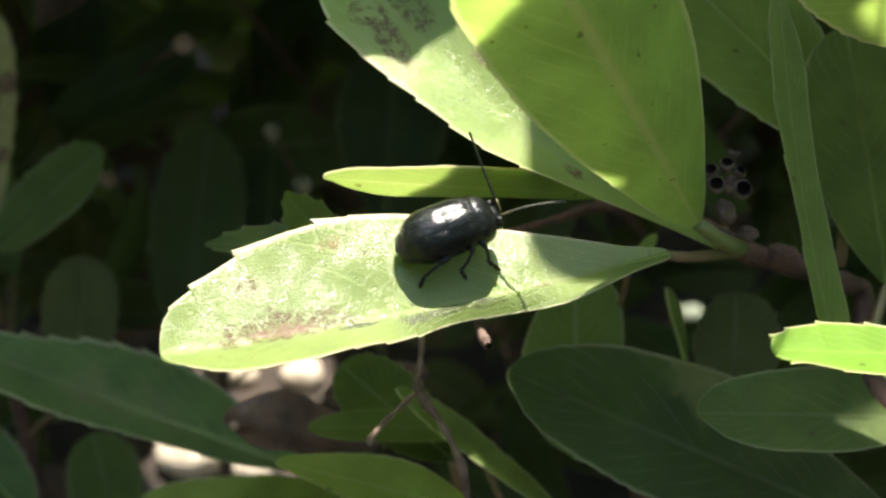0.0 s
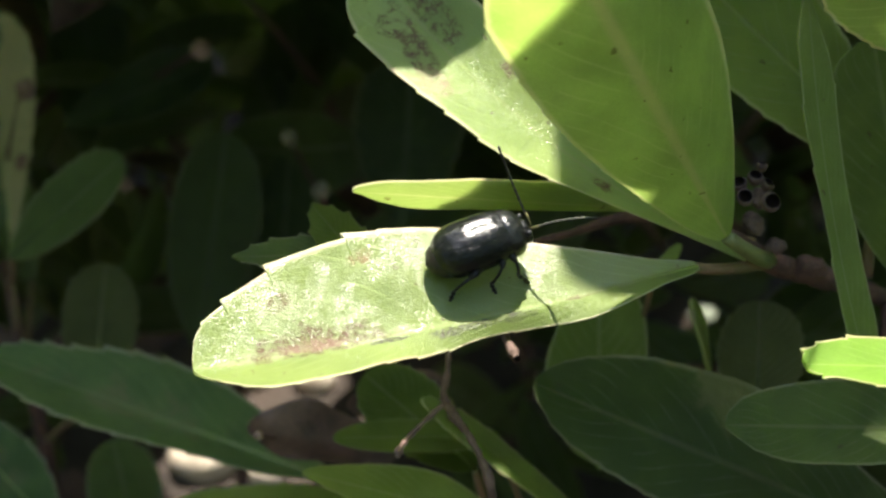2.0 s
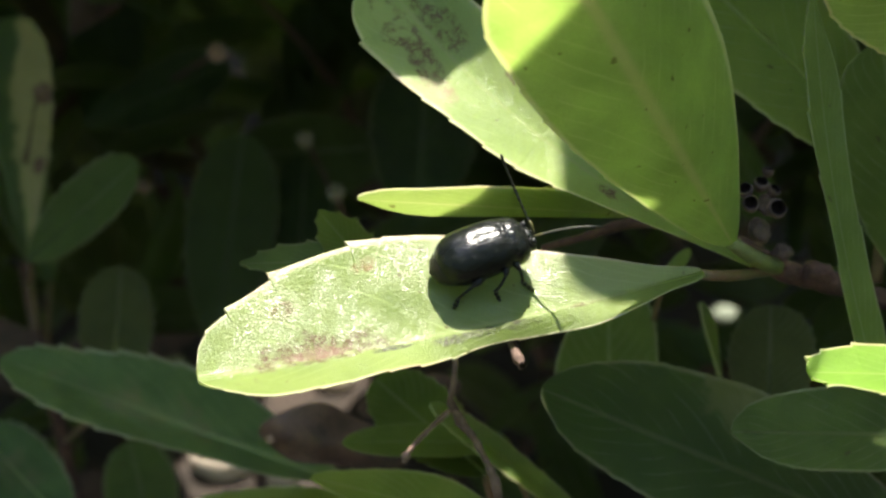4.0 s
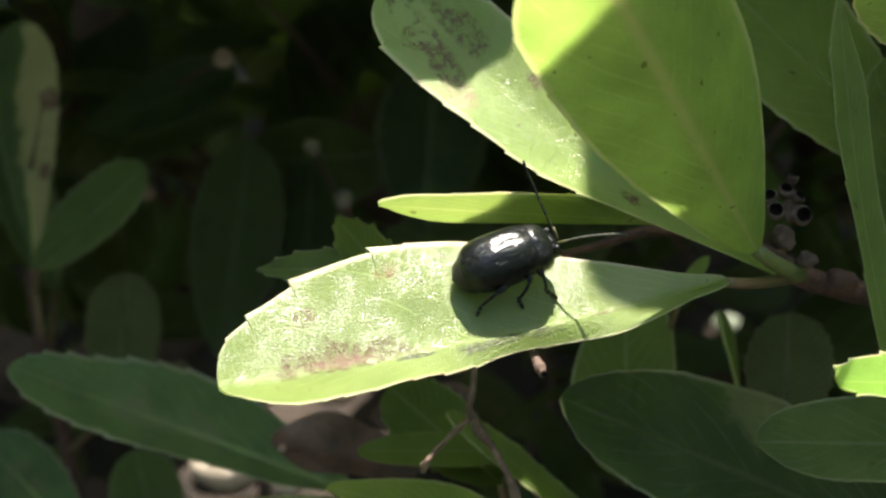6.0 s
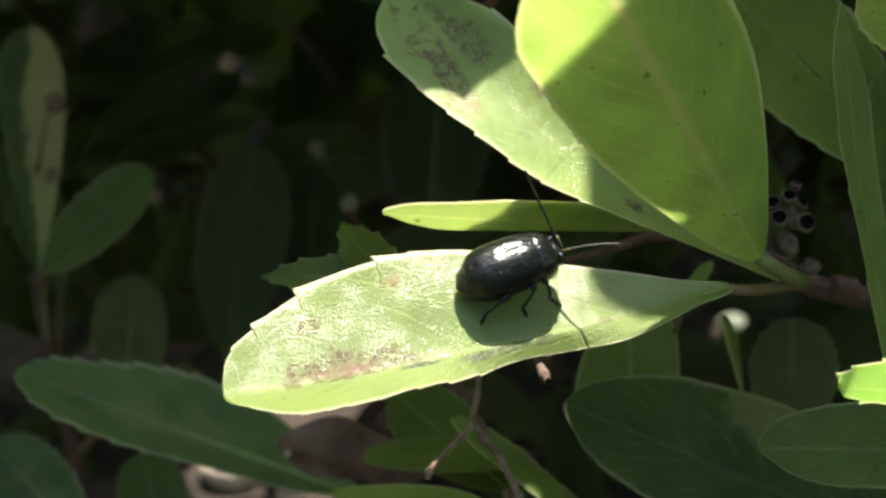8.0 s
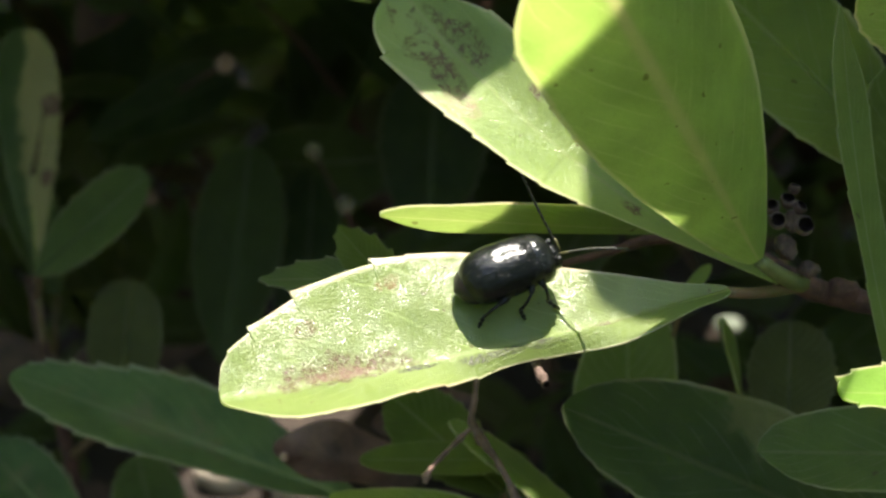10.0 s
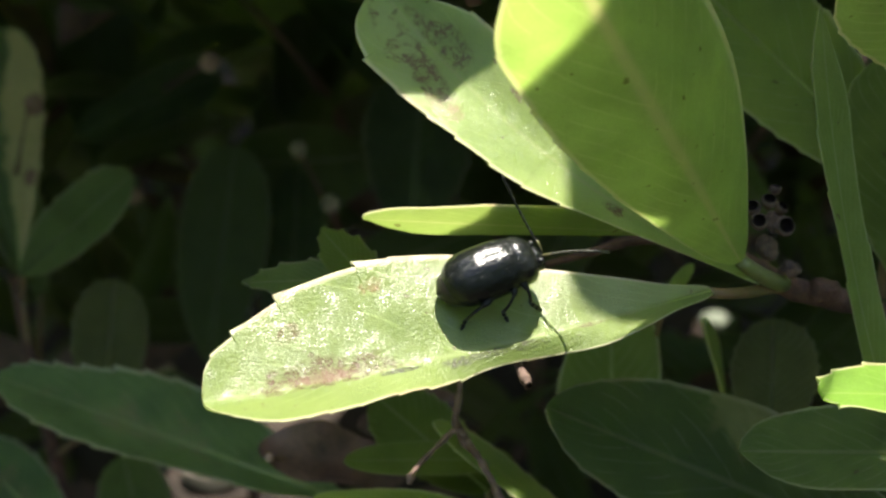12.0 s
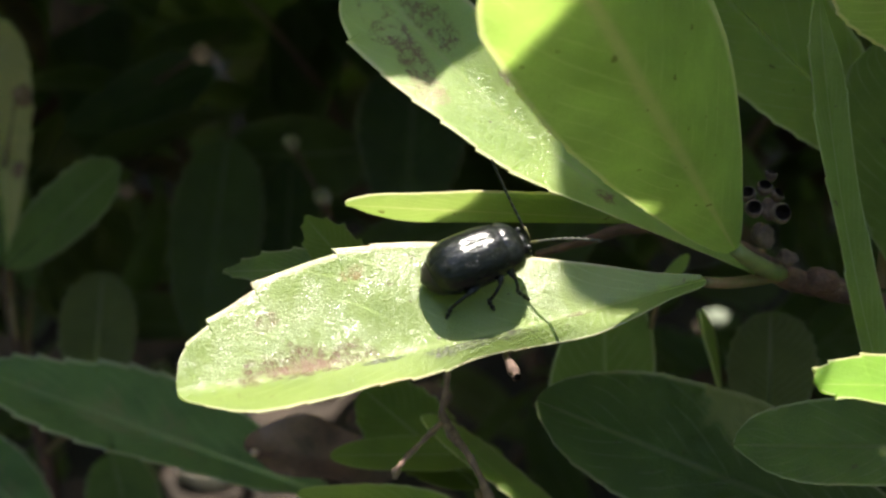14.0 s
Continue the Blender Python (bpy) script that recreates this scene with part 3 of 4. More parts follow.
leaf(side, (36.8, -7.9, -1.0), (21.2, -7.1, 3.0), (0, 0.72, 0.6), 2.05, "bright sunlit leaf tip with ragged teeth", folds=(14, 14), teeth=0,
     widths=((0.3, 0.4, 0.6, 0.95, 1.66, 2.23, 2.3, 1.88, 1.05, 0.75, 0.4), (0.4, 0.5, 0.7, 1.0, 1.57, 1.9, 2.07, 1.87, 1.47, 0.93, 0.5)),
     nicks=(((0.5, 0.2, 0.8), (0.66, 0.22, 0.8), (0.80, 0.2, 0.6), (0.955, 0.45, 0.5)), ((0.6, 0.2, 0.8), (0.8, 0.22, 0.6), (0.93, 0.2, 0.5), (0.985, 0.25, 0.3))), mats=(upper_lime, upper_lime), stem=(41.5, -11.3, -9.0), seed=15)
leaf(side, (37.6, -12.5, -9.0), (19.2, -11.7, -6.0), (0.05, 0.45, 0.88), 2.9, "dark green shaded leaf", folds=(8, 8), mats=DARK, tooth=0.03, teeth=20, wave=0.02,
     widths=((0.15, 0.33, 0.8, 1.33, 1.89, 2.47, 2.49, 2.33, 1.68, 0.61, 0.05), (0.1, 0.29, 1.02, 2.06, 2.89, 3.18, 2.97, 2.57, 2.0, 1.05, 0.2)), stem=(33.5, -13.9, -10.0), seed=16)
leaf(side, (35.6, -21.7, -15.0), (8.1, -9.8, -12.0), (-0.1, 0.45, 0.88), 5.4, "broad dark green leaf in shade", folds=(8, 8), mats=(upper_sunpatch, upper_dark), rib=rib_dark, stout=0.5, teeth=22, tooth=0.03, wave=0.03,
     widths=((0.3, 0.64, 1.62, 3.14, 3.91, 4.29, 4.29, 3.75, 2.88, 1.26, 0.05), (0.4, 1.2, 2.24, 3.47, 4.78, 5.79, 5.43, 4.65, 3.16, 1.52, 0.1)), stem=(38.3, -21.8, -17.0), seed=17)


# ---- low dull leaves ----
low = thing("shrub_sprig", spot((-4.1, -23.8, -38.0)), "shaded shrub sprig with long dull leaves", "shrub sprig", "sprigs of the shrub")
limb("stem", low, [(-1.2, -18.7, -45.0), (-4.1, -22.6, -39.0), (-6.0, -27.0, -37.0), (-7.4, -36.2, -43.0)], [0.5, 0.7, 0.8, 0.9], red_bark, "reddish brown woody stem", seed=6)
leaf(low, (-6.4, -20.9, -36.0), (-35.4, -9.9, -34.0), (0.15, 0.75, 0.62), 4.6, "long dull green leaf with pale margin", folds=(20, 14), crease=0.1, wave=0.02, teeth=0, nu=120,
     widths=((0.28, 0.5, 1.25, 2.58, 3.15, 4.01, 4.67, 4.29, 3.24, 1.56, 0.15), (0.43, 0.72, 1.71, 3.22, 4.8, 5.41, 4.86, 3.4, 2.5, 1.29, 0.2)),
     nicks=(((0.3, 0.3, 1.1), (0.40, 0.35, 1.1), (0.50, 0.35, 1.1), (0.59, 0.4, 1.0), (0.67, 0.4, 1.0), (0.76, 0.4, 1.0), (0.84, 0.4, 1.0), (0.92, 0.3, 0.8)), ((0.38, 0.3, 1.0), (0.47, 0.35, 1.1), (0.56, 0.35, 1.1), (0.64, 0.4, 1.0), (0.72, 0.45, 1.1), (0.80, 0.45, 1.0), (0.87, 0.45, 1.0), (0.93, 0.4, 0.8), (0.97, 0.25, 0.6))), rib=rib_pale, mats=(upper_dull, under), stem=(-4.6, -23.6, -39.0), seed=18)
leaf(low, (6.9, -20.2, -17.0), (-7.13, -15.78, -13.0), (0.1, 0.7, 0.7), 3.0, mats=(upper_brightened, upper_brightened), tooth=0.02,
     widths=((0.2, 0.3, 0.5, 0.95, 1.29, 1.56, 1.61, 1.26, 0.76, 0.33, 0.05), (0.18, 0.4, 0.97, 1.83, 2.4, 2.39, 2.09, 1.56, 0.96, 0.47, 0.0)), stem=(8.8, -23.2, -21.0), seed=19)
leaf(low, (-2.5, -22.6, -33.0), (-20.5, -23.2, -29.0), (0, 0.8, 0.6), 3.6, mats=(upper_brightened, upper_brightened), tooth=0.05, a=0.7, b=0.45, stem=(-4.5, -26.5, -37.0), seed=20)
leaf(low, (12.6, -20.7, -19.0), (0.8, -11.4, -17.0), (0.65, 0.5, 0.55), 1.45, a=0.7, b=0.5, folds=(10, 10), stem=(13.3, -23.2, -21.0), seed=21)


# ---- leaves just behind the beetle's leaf ----
rear = thing("shrub_sprig", spot((16.9, -13.6, -25.0)), "shaded shrub sprig behind the sunlit leaf", "shrub sprig", "sprigs of the shrub")
limb("stem", rear, [(-3.3, -2.3, -17.0), (3.1, -3.5, -21.0), (10.0, -5.4, -26.0), (16.9, -9.5, -28.0), (18.5, -15.0, -28.0), (20.3, -23.5, -28.0)], [0.3, 0.4, 0.6, 0.7, 0.8, 0.9], red_bark, "reddish brown woody stem", seed=8)
leaf(rear, (-3.1, -1.4, -13.0), (-11.3, -1.5, -10.0), (0, 0.6, 0.8), 1.6, a=0.8, b=0.95, tooth=0.2, teeth=6, mats=DARK, seed=22, stem=(-1.7, -3.1, -18.0))
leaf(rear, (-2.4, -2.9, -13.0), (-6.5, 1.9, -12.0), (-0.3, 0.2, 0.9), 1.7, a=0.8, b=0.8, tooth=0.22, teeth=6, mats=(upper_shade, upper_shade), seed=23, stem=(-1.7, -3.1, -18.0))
leaf(rear, (14.4, -17.9, -25.0), (14.2, -2.9, -25.0), (0, -0.1, 1), 3.9, seed=24, teeth=0,
     widths=((0.2, 0.59, 2.14, 3.32, 4.1, 4.36, 3.79, 2.75, 1.34, 0.5, 0.0), (0.2, 0.43, 1.75, 2.62, 3.42, 3.68, 3.75, 3.51, 2.67, 1.04, 0.07)), mats=(upper_mid, upper_mid), stem=(16.9, -14.9, -25.0))
leaf(rear, (22.9, -10.6, -25.0), (20.7, -4.7, -22.0), (0.9, 0, 0.4), 1.2, a=0.8, b=0.6, seed=25, stem=(19.3, -16.8, -26.0), teeth=0)
leaf(rear, (17.8, -3.26, -22.0), (19.87, -0.7, -22.0), (-0.2, 0.4, 0.9), 0.55, a=0.7, b=0.6, seed=29, teeth=0, stem=(17.2, -9.0, -27.0), mats=(upper_brightened, upper_brightened))
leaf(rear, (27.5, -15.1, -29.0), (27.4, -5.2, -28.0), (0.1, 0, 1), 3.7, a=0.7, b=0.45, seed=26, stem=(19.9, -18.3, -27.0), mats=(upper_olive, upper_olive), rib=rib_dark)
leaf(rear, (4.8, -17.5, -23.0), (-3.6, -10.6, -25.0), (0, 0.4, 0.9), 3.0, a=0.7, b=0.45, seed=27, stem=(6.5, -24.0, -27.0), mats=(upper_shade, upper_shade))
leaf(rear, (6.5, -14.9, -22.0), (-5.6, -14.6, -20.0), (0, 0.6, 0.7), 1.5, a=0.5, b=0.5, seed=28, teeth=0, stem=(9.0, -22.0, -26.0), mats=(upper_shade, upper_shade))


def dry_twig():
    twig = thing("dry_twig", spot((2.3, -10.8, -11.0)), "dry forked reddish twig under the sunlit leaf", "twig")
    limb("stem", twig, [(2.5, -7.2, -11.0), (2.4, -9.0, -11.0), (2.1, -10.4, -11.2), (2.3, -11.0, -11.4), (2.7, -11.6, -11.0), (3.0, -12.1, -11.0)], [0.20, 0.22, 0.24, 0.36, 0.34, 0.3], grey_bark, seed=31, knots=0.22)
    limb("fork", twig, [(2.2, -11.0, -11.4), (0.8, -12.1, -10.0), (-0.2, -13.0, -9.4), (-0.7, -13.7, -9.0), (-0.8, -14.1, -9.0)], [0.24, 0.16, 0.16, 0.24, 0.2], grey_bark, seed=32, knots=0.3)
    limb("fork", twig, [(2.4, -11.1, -11.4), (2.8, -11.9, -11.2), (3.6, -12.7, -10.5), (4.4, -14.1, -10.0), (5.0, -15.5, -10.0), (5.8, -20.0, -13.0)], [0.26, 0.34, 0.22, 0.24, 0.3, 0.26], grey_bark, seed=33, knots=0.3)
    stub = thing("cut_twig", spot((6.0, -6.7, -6.0)), "short brown twig stub with a hollow end", "twig")
    limb("stem", stub, [(5.8, -5.6, -8.5), (5.9, -6.5, -6.6), (6.1, -7.0, -5.6), (6.4, -7.6, -5.0)], [0.24, 0.24, 0.34, 0.30], husk_brown, seed=34, knots=0.25)
    # black lump in place of the shaded hole at the stub's end
    hole = lump("hollow", Vector((0, 0, 0)), 0.2, hollow_shade, 4.2)
    hole.parent, hole.location = stub, spot((6.4, -7.5, -4.8)) - stub.location


dry_twig()


REAR, BEE = (1.25, -2.4, -0.6), 1.0 * MM


def beetle():
    n = Vector((0.16, 0.67, 0.73)).normalized()
    f = Vector((1, 0.22, -0.42))
    f = (f - n * f.dot(n)).normalized()
    m = Matrix((way(f), way(n.cross(f)), way(n))).transposed().to_4x4()
    m.translation = spot(REAR)
    m = m @ Matrix.Rotation(radians(-13), 4, "Y") @ Matrix.Translation((3 * BEE, 0, 0))
    body = tagged(new("beetle"), "glossy blue-black leaf beetle standing on the leaf", "beetle")
    body.matrix_world = m

    def elytron(sign):
        nu, nv = 40, 14
        verts, faces = [], []
        for i in range(nu + 1):
            u = i / nu
            x = -2.85 + 4.5 * u
            s = (0.5 - u) / 0.5 * 0.985 if u < 0.5 else (u - 0.5) / 0.5 * 0.72
            w, h = 1.62 * (1 - s ** 3.2) ** 0.5, 1.6 * (1 - s ** 2.7) ** 0.5
            for j in range(nv + 1):
                q = radians(112) * j / nv
                groove = 0.05 * math.exp(-j * 1.2)
                verts.append((x * BEE, sign * (w * math.sin(q) ** 0.9 + 0.012) * BEE, (1.18 + h * math.cos(q) * (1 if q < 1.571 else 0.8) - groove) * BEE))
        for i in range(nu):
            for j in range(nv):
                k = i * (nv + 1) + j
                q = (k, k + 1, k + nv + 2, k + nv + 1)
                faces.append(q if sign < 0 else tuple(reversed(q)))
        return mesh_of("elytron", verts, faces, [shell_black])

    def dome(x0, x1, w, h, z, mat, name, droop=0.0, nu=16, nv=20):
        verts, faces = [], []
        for i in range(nu + 1):
            u = -1 + 2 * i / nu
            s = math.sqrt(max(0, 1 - abs(u) ** 2.4))
            for j in range(nv):
                q = 2 * math.pi * j / nv
                verts.append(((x0 + (x1 - x0) * (u + 1) / 2) * BEE, w * s * math.sin(q) * BEE, (z + h * s * math.cos(q) - droop * max(0, u + 0.2)) * BEE))
        for i in range(nu):
            for j in range(nv):
                k = (j + 1) % nv
                faces.append((i * nv + j, (i + 1) * nv + j, (i + 1) * nv + k, i * nv + k))
        return mesh_of(name, verts, faces, [mat])

    part("elytron", elytron(1), body)
    part("elytron", elytron(-1), body)
    part("abdomen", dome(-3.3, 1.7, 1.46, 1.08, 1.0, tail_brown, "abdomen"), body, label="dark brown abdomen")
    part("pronotum", dome(0.55, 2.75, 1.47, 1.4, 1.18, shell_rough, "pronotum", 0.25), body)
    head = part("head", dome(2.25, 3.2, 0.82, 0.72, 0.85, shell_rough, "head", 0.25), body)
    for s in (1, -1):
        part("eye", dome(2.6, 2.95, 0.17, 0.2, 0, limb_black, "eye"), head, Matrix.Translation((0, s * 0.66 * BEE, 1.3 * BEE)))

    def leg(points, radii):
        v, fc = tube([Vector(p) * BEE for p in points], [r * BEE for r in radii], 8)
        return mesh_of("leg", v, fc, [limb_black])

    near = (((4.04, -2.07, 0.6), (3.34, -2.58, 0.9), (2.54, -3.28, 0.35), (2.27, -3.89, -0.1)),
            ((5.24, -1.46, 0.2), (5.16, -2.01, 0.45), (4.58, -2.9, -0.15), (4.91, -3.49, -0.8)),
            ((5.54, -1.09, 0), (5.96, -1.68, 0.1), (6.13, -2.42, -0.7), (6.89, -2.94, -1.75)))
    far = (((-0.9, 1.0, 0.8), (-1.3, 1.6, 0.75), (-2.4, 1.9, 0.0), (-3.05, 2.15, -0.33)),
           ((0.6, 1.0, 0.8), (0.5, 1.85, 0.75), (-0.3, 2.15, -0.35), (0.05, 2.65, -0.93)),
           ((1.4, 0.9, 0.8), (1.85, 1.65, 0.75), (1.65, 2.05, -0.55), (2.25, 2.4, -1.45)))
    for side, rows in ((-1, near), (1, far)):
        for row in rows:
            pts = [m.inverted() @ spot(p) / BEE for p in row] if side < 0 else [Vector((p[0] * 0.75, p[1] * 0.72, p[2])) for p in row]
            fem = part("leg", leg([pts[0], pts[0].lerp(pts[1], 0.5), pts[1]], [0.13, 0.21, 0.12]), body)
            sag = (pts[1] - pts[0]).normalized() * 0.14
            part("tibia", leg([pts[1], pts[1].lerp(pts[2], 0.3) + sag, pts[1].lerp(pts[2], 0.7) + sag, pts[2]], [0.085, 0.095, 0.10, 0.11]), fem)
            toes = [pts[2].lerp(pts[3], i / 8) for i in range(9)]
            part("tarsus", leg(toes, [0.065 + 0.045 * (i % 3) for i in range(8)] + [0.04]), fem)

    feelers = []
    for length, mat, bow in ((4.05, antenna_grey, 0.25), (4.7, limb_black, -0.15)):
        pts, rad = [], []
        for i in range(45):
            u = i / 44
            pts.append(Vector((length * u, 0, bow * 4 * u * (1 - u))) * BEE)
            rad.append((0.040 + 0.038 * abs(math.sin(math.pi * 11 * u)) + 0.012 * u) * BEE * (0.6 if i == 44 else 1))
        feeler = part("antenna", mesh_of("antenna", *tube(pts, rad, 7), [mat]), body, label="thin beaded antenna")
        part("scape", mesh_of("scape", *tube([Vector(p) * BEE for p in ((-0.25, 0, 0), (0.0, 0, 0.02), (0.3, 0, 0.05), (0.6, 0, 0.09))], [0.05 * BEE, 0.08 * BEE, 0.09 * BEE, 0.07 * BEE], 8), [scape_yellow]), feeler,
             label="yellowish first joint")
        feelers.append(feeler)
    return body, feelers, m


BEETLE, FEELERS, STAND = beetle()


# ---- sprigs overhead: their shade falls on the leaves below ----
over = thing("shrub_sprig", spot((44, 62, -14)), "leafy shrub sprig above the beetle's leaf", "shrub sprig", "sprigs of the shrub")
limb("stem", over, [(44, 62, -14), (50, 40, -25), (60, 0, -40), (64, -60, -60)], [0.7, 0.8, 0.9, 1.1], red_bark, "reddish brown woody stem", seed=41)
leaf(over, (25, 58, 20.7), (8.4, 58, 20.2), (0.1, 1, 0.1), 7.5, teeth=0, stout=0,
     widths=((0.2, 1.0, 2.5, 4.5, 6.5, 7.4, 6.0, 4.0, 2.2, 0.9, 0.1), (0.2, 1.2, 3.0, 6.0, 7.4, 7.2, 6.0, 3.9, 1.9, 0.6, 0.1)), stem=(43, 61, -13), seed=42, nu=40, nv=4)
leaf(over, (42, 56, -9), (12.5, 53, 3), (0.0, 1, 0.1), 7, a=0.8, b=0.4, mats=(upper_mid, upper_mid), stem=(44, 61, -14), seed=43, nu=40, nv=4)
leaf(over, (-22, 50, -3.9), (11.4, 50, -3.3), (0, 1, 0.1), 9.2, a=0.8, b=0.6, stem=(-34, 52, -10), seed=45, nu=40, nv=4)
leaf(over, (44, 57, 1.5), (22, 57, 2), (0.0, 1, 0.1), 5.0, a=0.8, b=0.4, stem=(44, 61, -14), seed=48, nu=40, nv=4)
leaf(over, (31, 57, 12.0), (17.6, 57, 12.6), (0.0, 1, 0.1), 3.6, a=0.6, b=0.35, stem=(43, 60, -10), seed=49, nu=40, nv=4, stout=0)
leaf(over, (44, 58, -16), (14, 60, -12), (0.0, 1, 0.0), 7, a=0.8, b=0.4, stem=(45, 60, -15), seed=44, nu=40, nv=4)

high = thing("shrub_sprig", spot((48, 108, 22)), "leafy shrub sprig high above the beetle's leaf", "shrub sprig", "sprigs of the shrub")
limb("stem", high, [(48, 112, 22), (60, 100, 5), (72, 40, -20), (68, -60, -60)], [0.6, 0.8, 0.9, 1.1], red_bark, "reddish brown woody stem", seed=42)
leaf(high, (42.2, 113, 20.2), (16.5, 113, 21.6), (0.0, 1, 0.1), 4.6, a=0.7, b=0.25, mats=(upper_mid, upper_mid), stout=0, stem=(48, 111, 22), seed=46, nu=40, nv=4)

DEEP = SUN.cross(Vector((1, 0, 0))).normalized()
if DEEP.dot(way((0, 0, 1))) < 0:
    DEEP = -DEEP
CLEAR = (5.5, 8.5, 2.2, 6, 6, 8)
GLINTS = [(-20.9, -29.2, -183.0), (-42.9, -45.8, -183.0), (59.0, -16.7, -183.0), (-1.7, -35.4, -183.0), (-33.3, -28.8, -183.0), (-31.6, -48.1, -183.0)]


def on_ground(g, up):
    """The place on the soil that lies straight behind a place of the shrub, seen from the open side."""
    ray = (spot(g) - Vector((0, 0, 0.2))).normalized()
    q = Vector((0, 0, 0.2)) + ray * (0.2 / -ray.z)
    return Vector((q.x, q.y, up * MM))


def off_line(v, a, d):
    return ((v - a) - d * (v - a).dot(d)).length


def loose_leaf(rng, p, q, length, half, verts, faces, uv):
    base = len(verts)
    for i in range(11):
        t = i / 10
        w = half * outline(t, 0.9, 0.5)
        for v in (-1, -0.5, 0, 0.5, 1):
            verts.append(p + q @ Vector((t * length, v * w, abs(v) * w * 0.25 - 0.2 * length * t * t)))
            uv.append((t, 0.5 + 0.5 * v))
    for i in range(10):
        for j in range(4):
            a = base + i * 5 + j
            faces.append((a, a + 5, a + 6, a + 1))


def canopy():
    """Unseen taller part of the shrub, added behind and above to keep the sun off the deeper leaves."""
    rng = random.Random(21)
    verts, faces, uv = [], [], []
    sun_flat = [(spot((-45.9, 17.2, -70.0)), 2.5 * MM), (spot((-46.7, 11.6, -71.0)), 2.5 * MM)] + [(on_ground(g, 3), r * MM) for g, r in zip(GLINTS, CLEAR)]
    made = 0
    while made < 4200:
        d = rng.uniform(70, 300)
        x = rng.uniform(-0.6, 0.6) * (d + 60)
        y = 0.205 * d + rng.uniform(18, 60)
        p = spot((x, y, 67 - d))
        q = Euler((rng.gauss(0, 0.4), rng.gauss(0, 0.4), rng.uniform(0, 6.3))).to_matrix()
        length, half = rng.uniform(22, 34) * MM, rng.uniform(4.5, 7) * MM
        lv, lf, lu = [], [], []
        loose_leaf(rng, p, q, length, half, lv, lf, lu)
        made += 1
        if any((v - ORIGIN).dot(DEEP) > (-14 if (v.x < 9 * MM) else -6) * MM for v in lv):
            continue
        if any(((v - g) - SUN * (v - g).dot(SUN)).length < r for v in lv for g, r in sun_flat):
            continue
        if any(AXES.transposed().row[1].dot(v - ORIGIN) / MM < 0.205 * (67 - AXES.transposed().row[2].dot(v - ORIGIN) / MM) + 9 for v in lv):
            continue
        n = len(verts)
        verts += lv
        uv += lu
        faces += [tuple(k + n for k in f) for f in lf]
    tagged(new("canopy_leaves", mesh_of("canopy_leaves", verts, faces, [upper, under], None, uv)), "dense unseen green leaves added overhead for shade", "foliage", kind="stuff")


canopy()


# ---- shaded leaves deep in the shrub ----
deep = thing("shrub_sprig", spot((-46.2, -22.2, -83.0)), "dim shrub sprig deep in the shade", "shrub sprig", "sprigs of the shrub")
limb("stem", deep, [(-47.7, -2.6, -75.0), (-45.8, -13.1, -75.0), (-44.9, -24.7, -81.0), (-46.1, -59.9, -103.0)], [0.6, 0.8, 0.9, 1.1], red_bark, "reddish brown woody stem", seed=51)
leaf(deep, (-46.3, -2.5, -73.0), (-46.2, 25.2, -69.0), (0.35, 0.1, 0.95), 3.6, "dim leaf with brown spots and a yellow half painted as sunlit", a=1.1, b=0.42, seed=52, nu=50, nv=5, mats=(upper_yellow_lit, under), stem=(-45.9, -13.8, -75.0))
leaf(deep, (-41.1, -2.2, -57.0), (-28.6, 7.9, -53.0), (-0.1, 0.35, 0.95), 3.6, a=0.75, b=0.55, seed=53, nu=50, nv=5, stem=(-47.1, -5.2, -75.0), mats=DARK)
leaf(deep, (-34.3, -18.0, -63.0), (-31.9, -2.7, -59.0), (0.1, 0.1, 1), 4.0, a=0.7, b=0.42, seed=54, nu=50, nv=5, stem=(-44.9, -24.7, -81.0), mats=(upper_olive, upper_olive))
leaf(deep, (-46.9, -5.5, -83.0), (-53.2, 14.0, -83.0), (0.4, 0.1, 0.9), 3.6, a=0.7, b=0.45, seed=55, nu=50, nv=5, stem=(-45.7, -13.3, -77.0), mats=DARK)
leaf(deep, (-35.3, -28.9, -53.0), (-46.3, -19.5, -57.0), (0.2, 0.6, 0.7), 4.2, a=0.7, b=0.45, seed=56, nu=50, nv=5, stem=(-42.8, -39.6, -83.0), mats=(upper_dull, upper_dull))
leaf(deep, (-29.7, -34.9, -65.0), (-32.2, -21.7, -63.0), (0.3, 0.3, 0.9), 4.0, a=0.7, b=0.45, seed=57, nu=50, nv=5, stem=(-44.1, -49.0, -93.0), mats=DARK)
inner = thing("shrub_sprig", spot((-25.5, -16.2, -108.0)), "dim shrub sprig deep in the shade", "shrub sprig", "sprigs of the shrub")
limb("stem", inner, [(-51.5, 19.9, -123.0), (-39.0, 18.0, -118.0), (-28.7, 5.1, -113.0), (-25.5, -16.2, -108.0), (-26.8, -49.3, -123.0)], [0.5, 0.6, 0.8, 0.9, 1.1], red_bark, "reddish brown woody stem", seed=61)
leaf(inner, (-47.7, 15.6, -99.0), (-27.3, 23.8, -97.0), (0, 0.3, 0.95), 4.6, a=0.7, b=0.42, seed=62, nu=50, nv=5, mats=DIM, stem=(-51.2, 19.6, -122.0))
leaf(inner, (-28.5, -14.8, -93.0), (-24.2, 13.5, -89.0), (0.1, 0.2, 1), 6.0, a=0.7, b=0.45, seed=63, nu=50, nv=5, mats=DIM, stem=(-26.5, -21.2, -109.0))
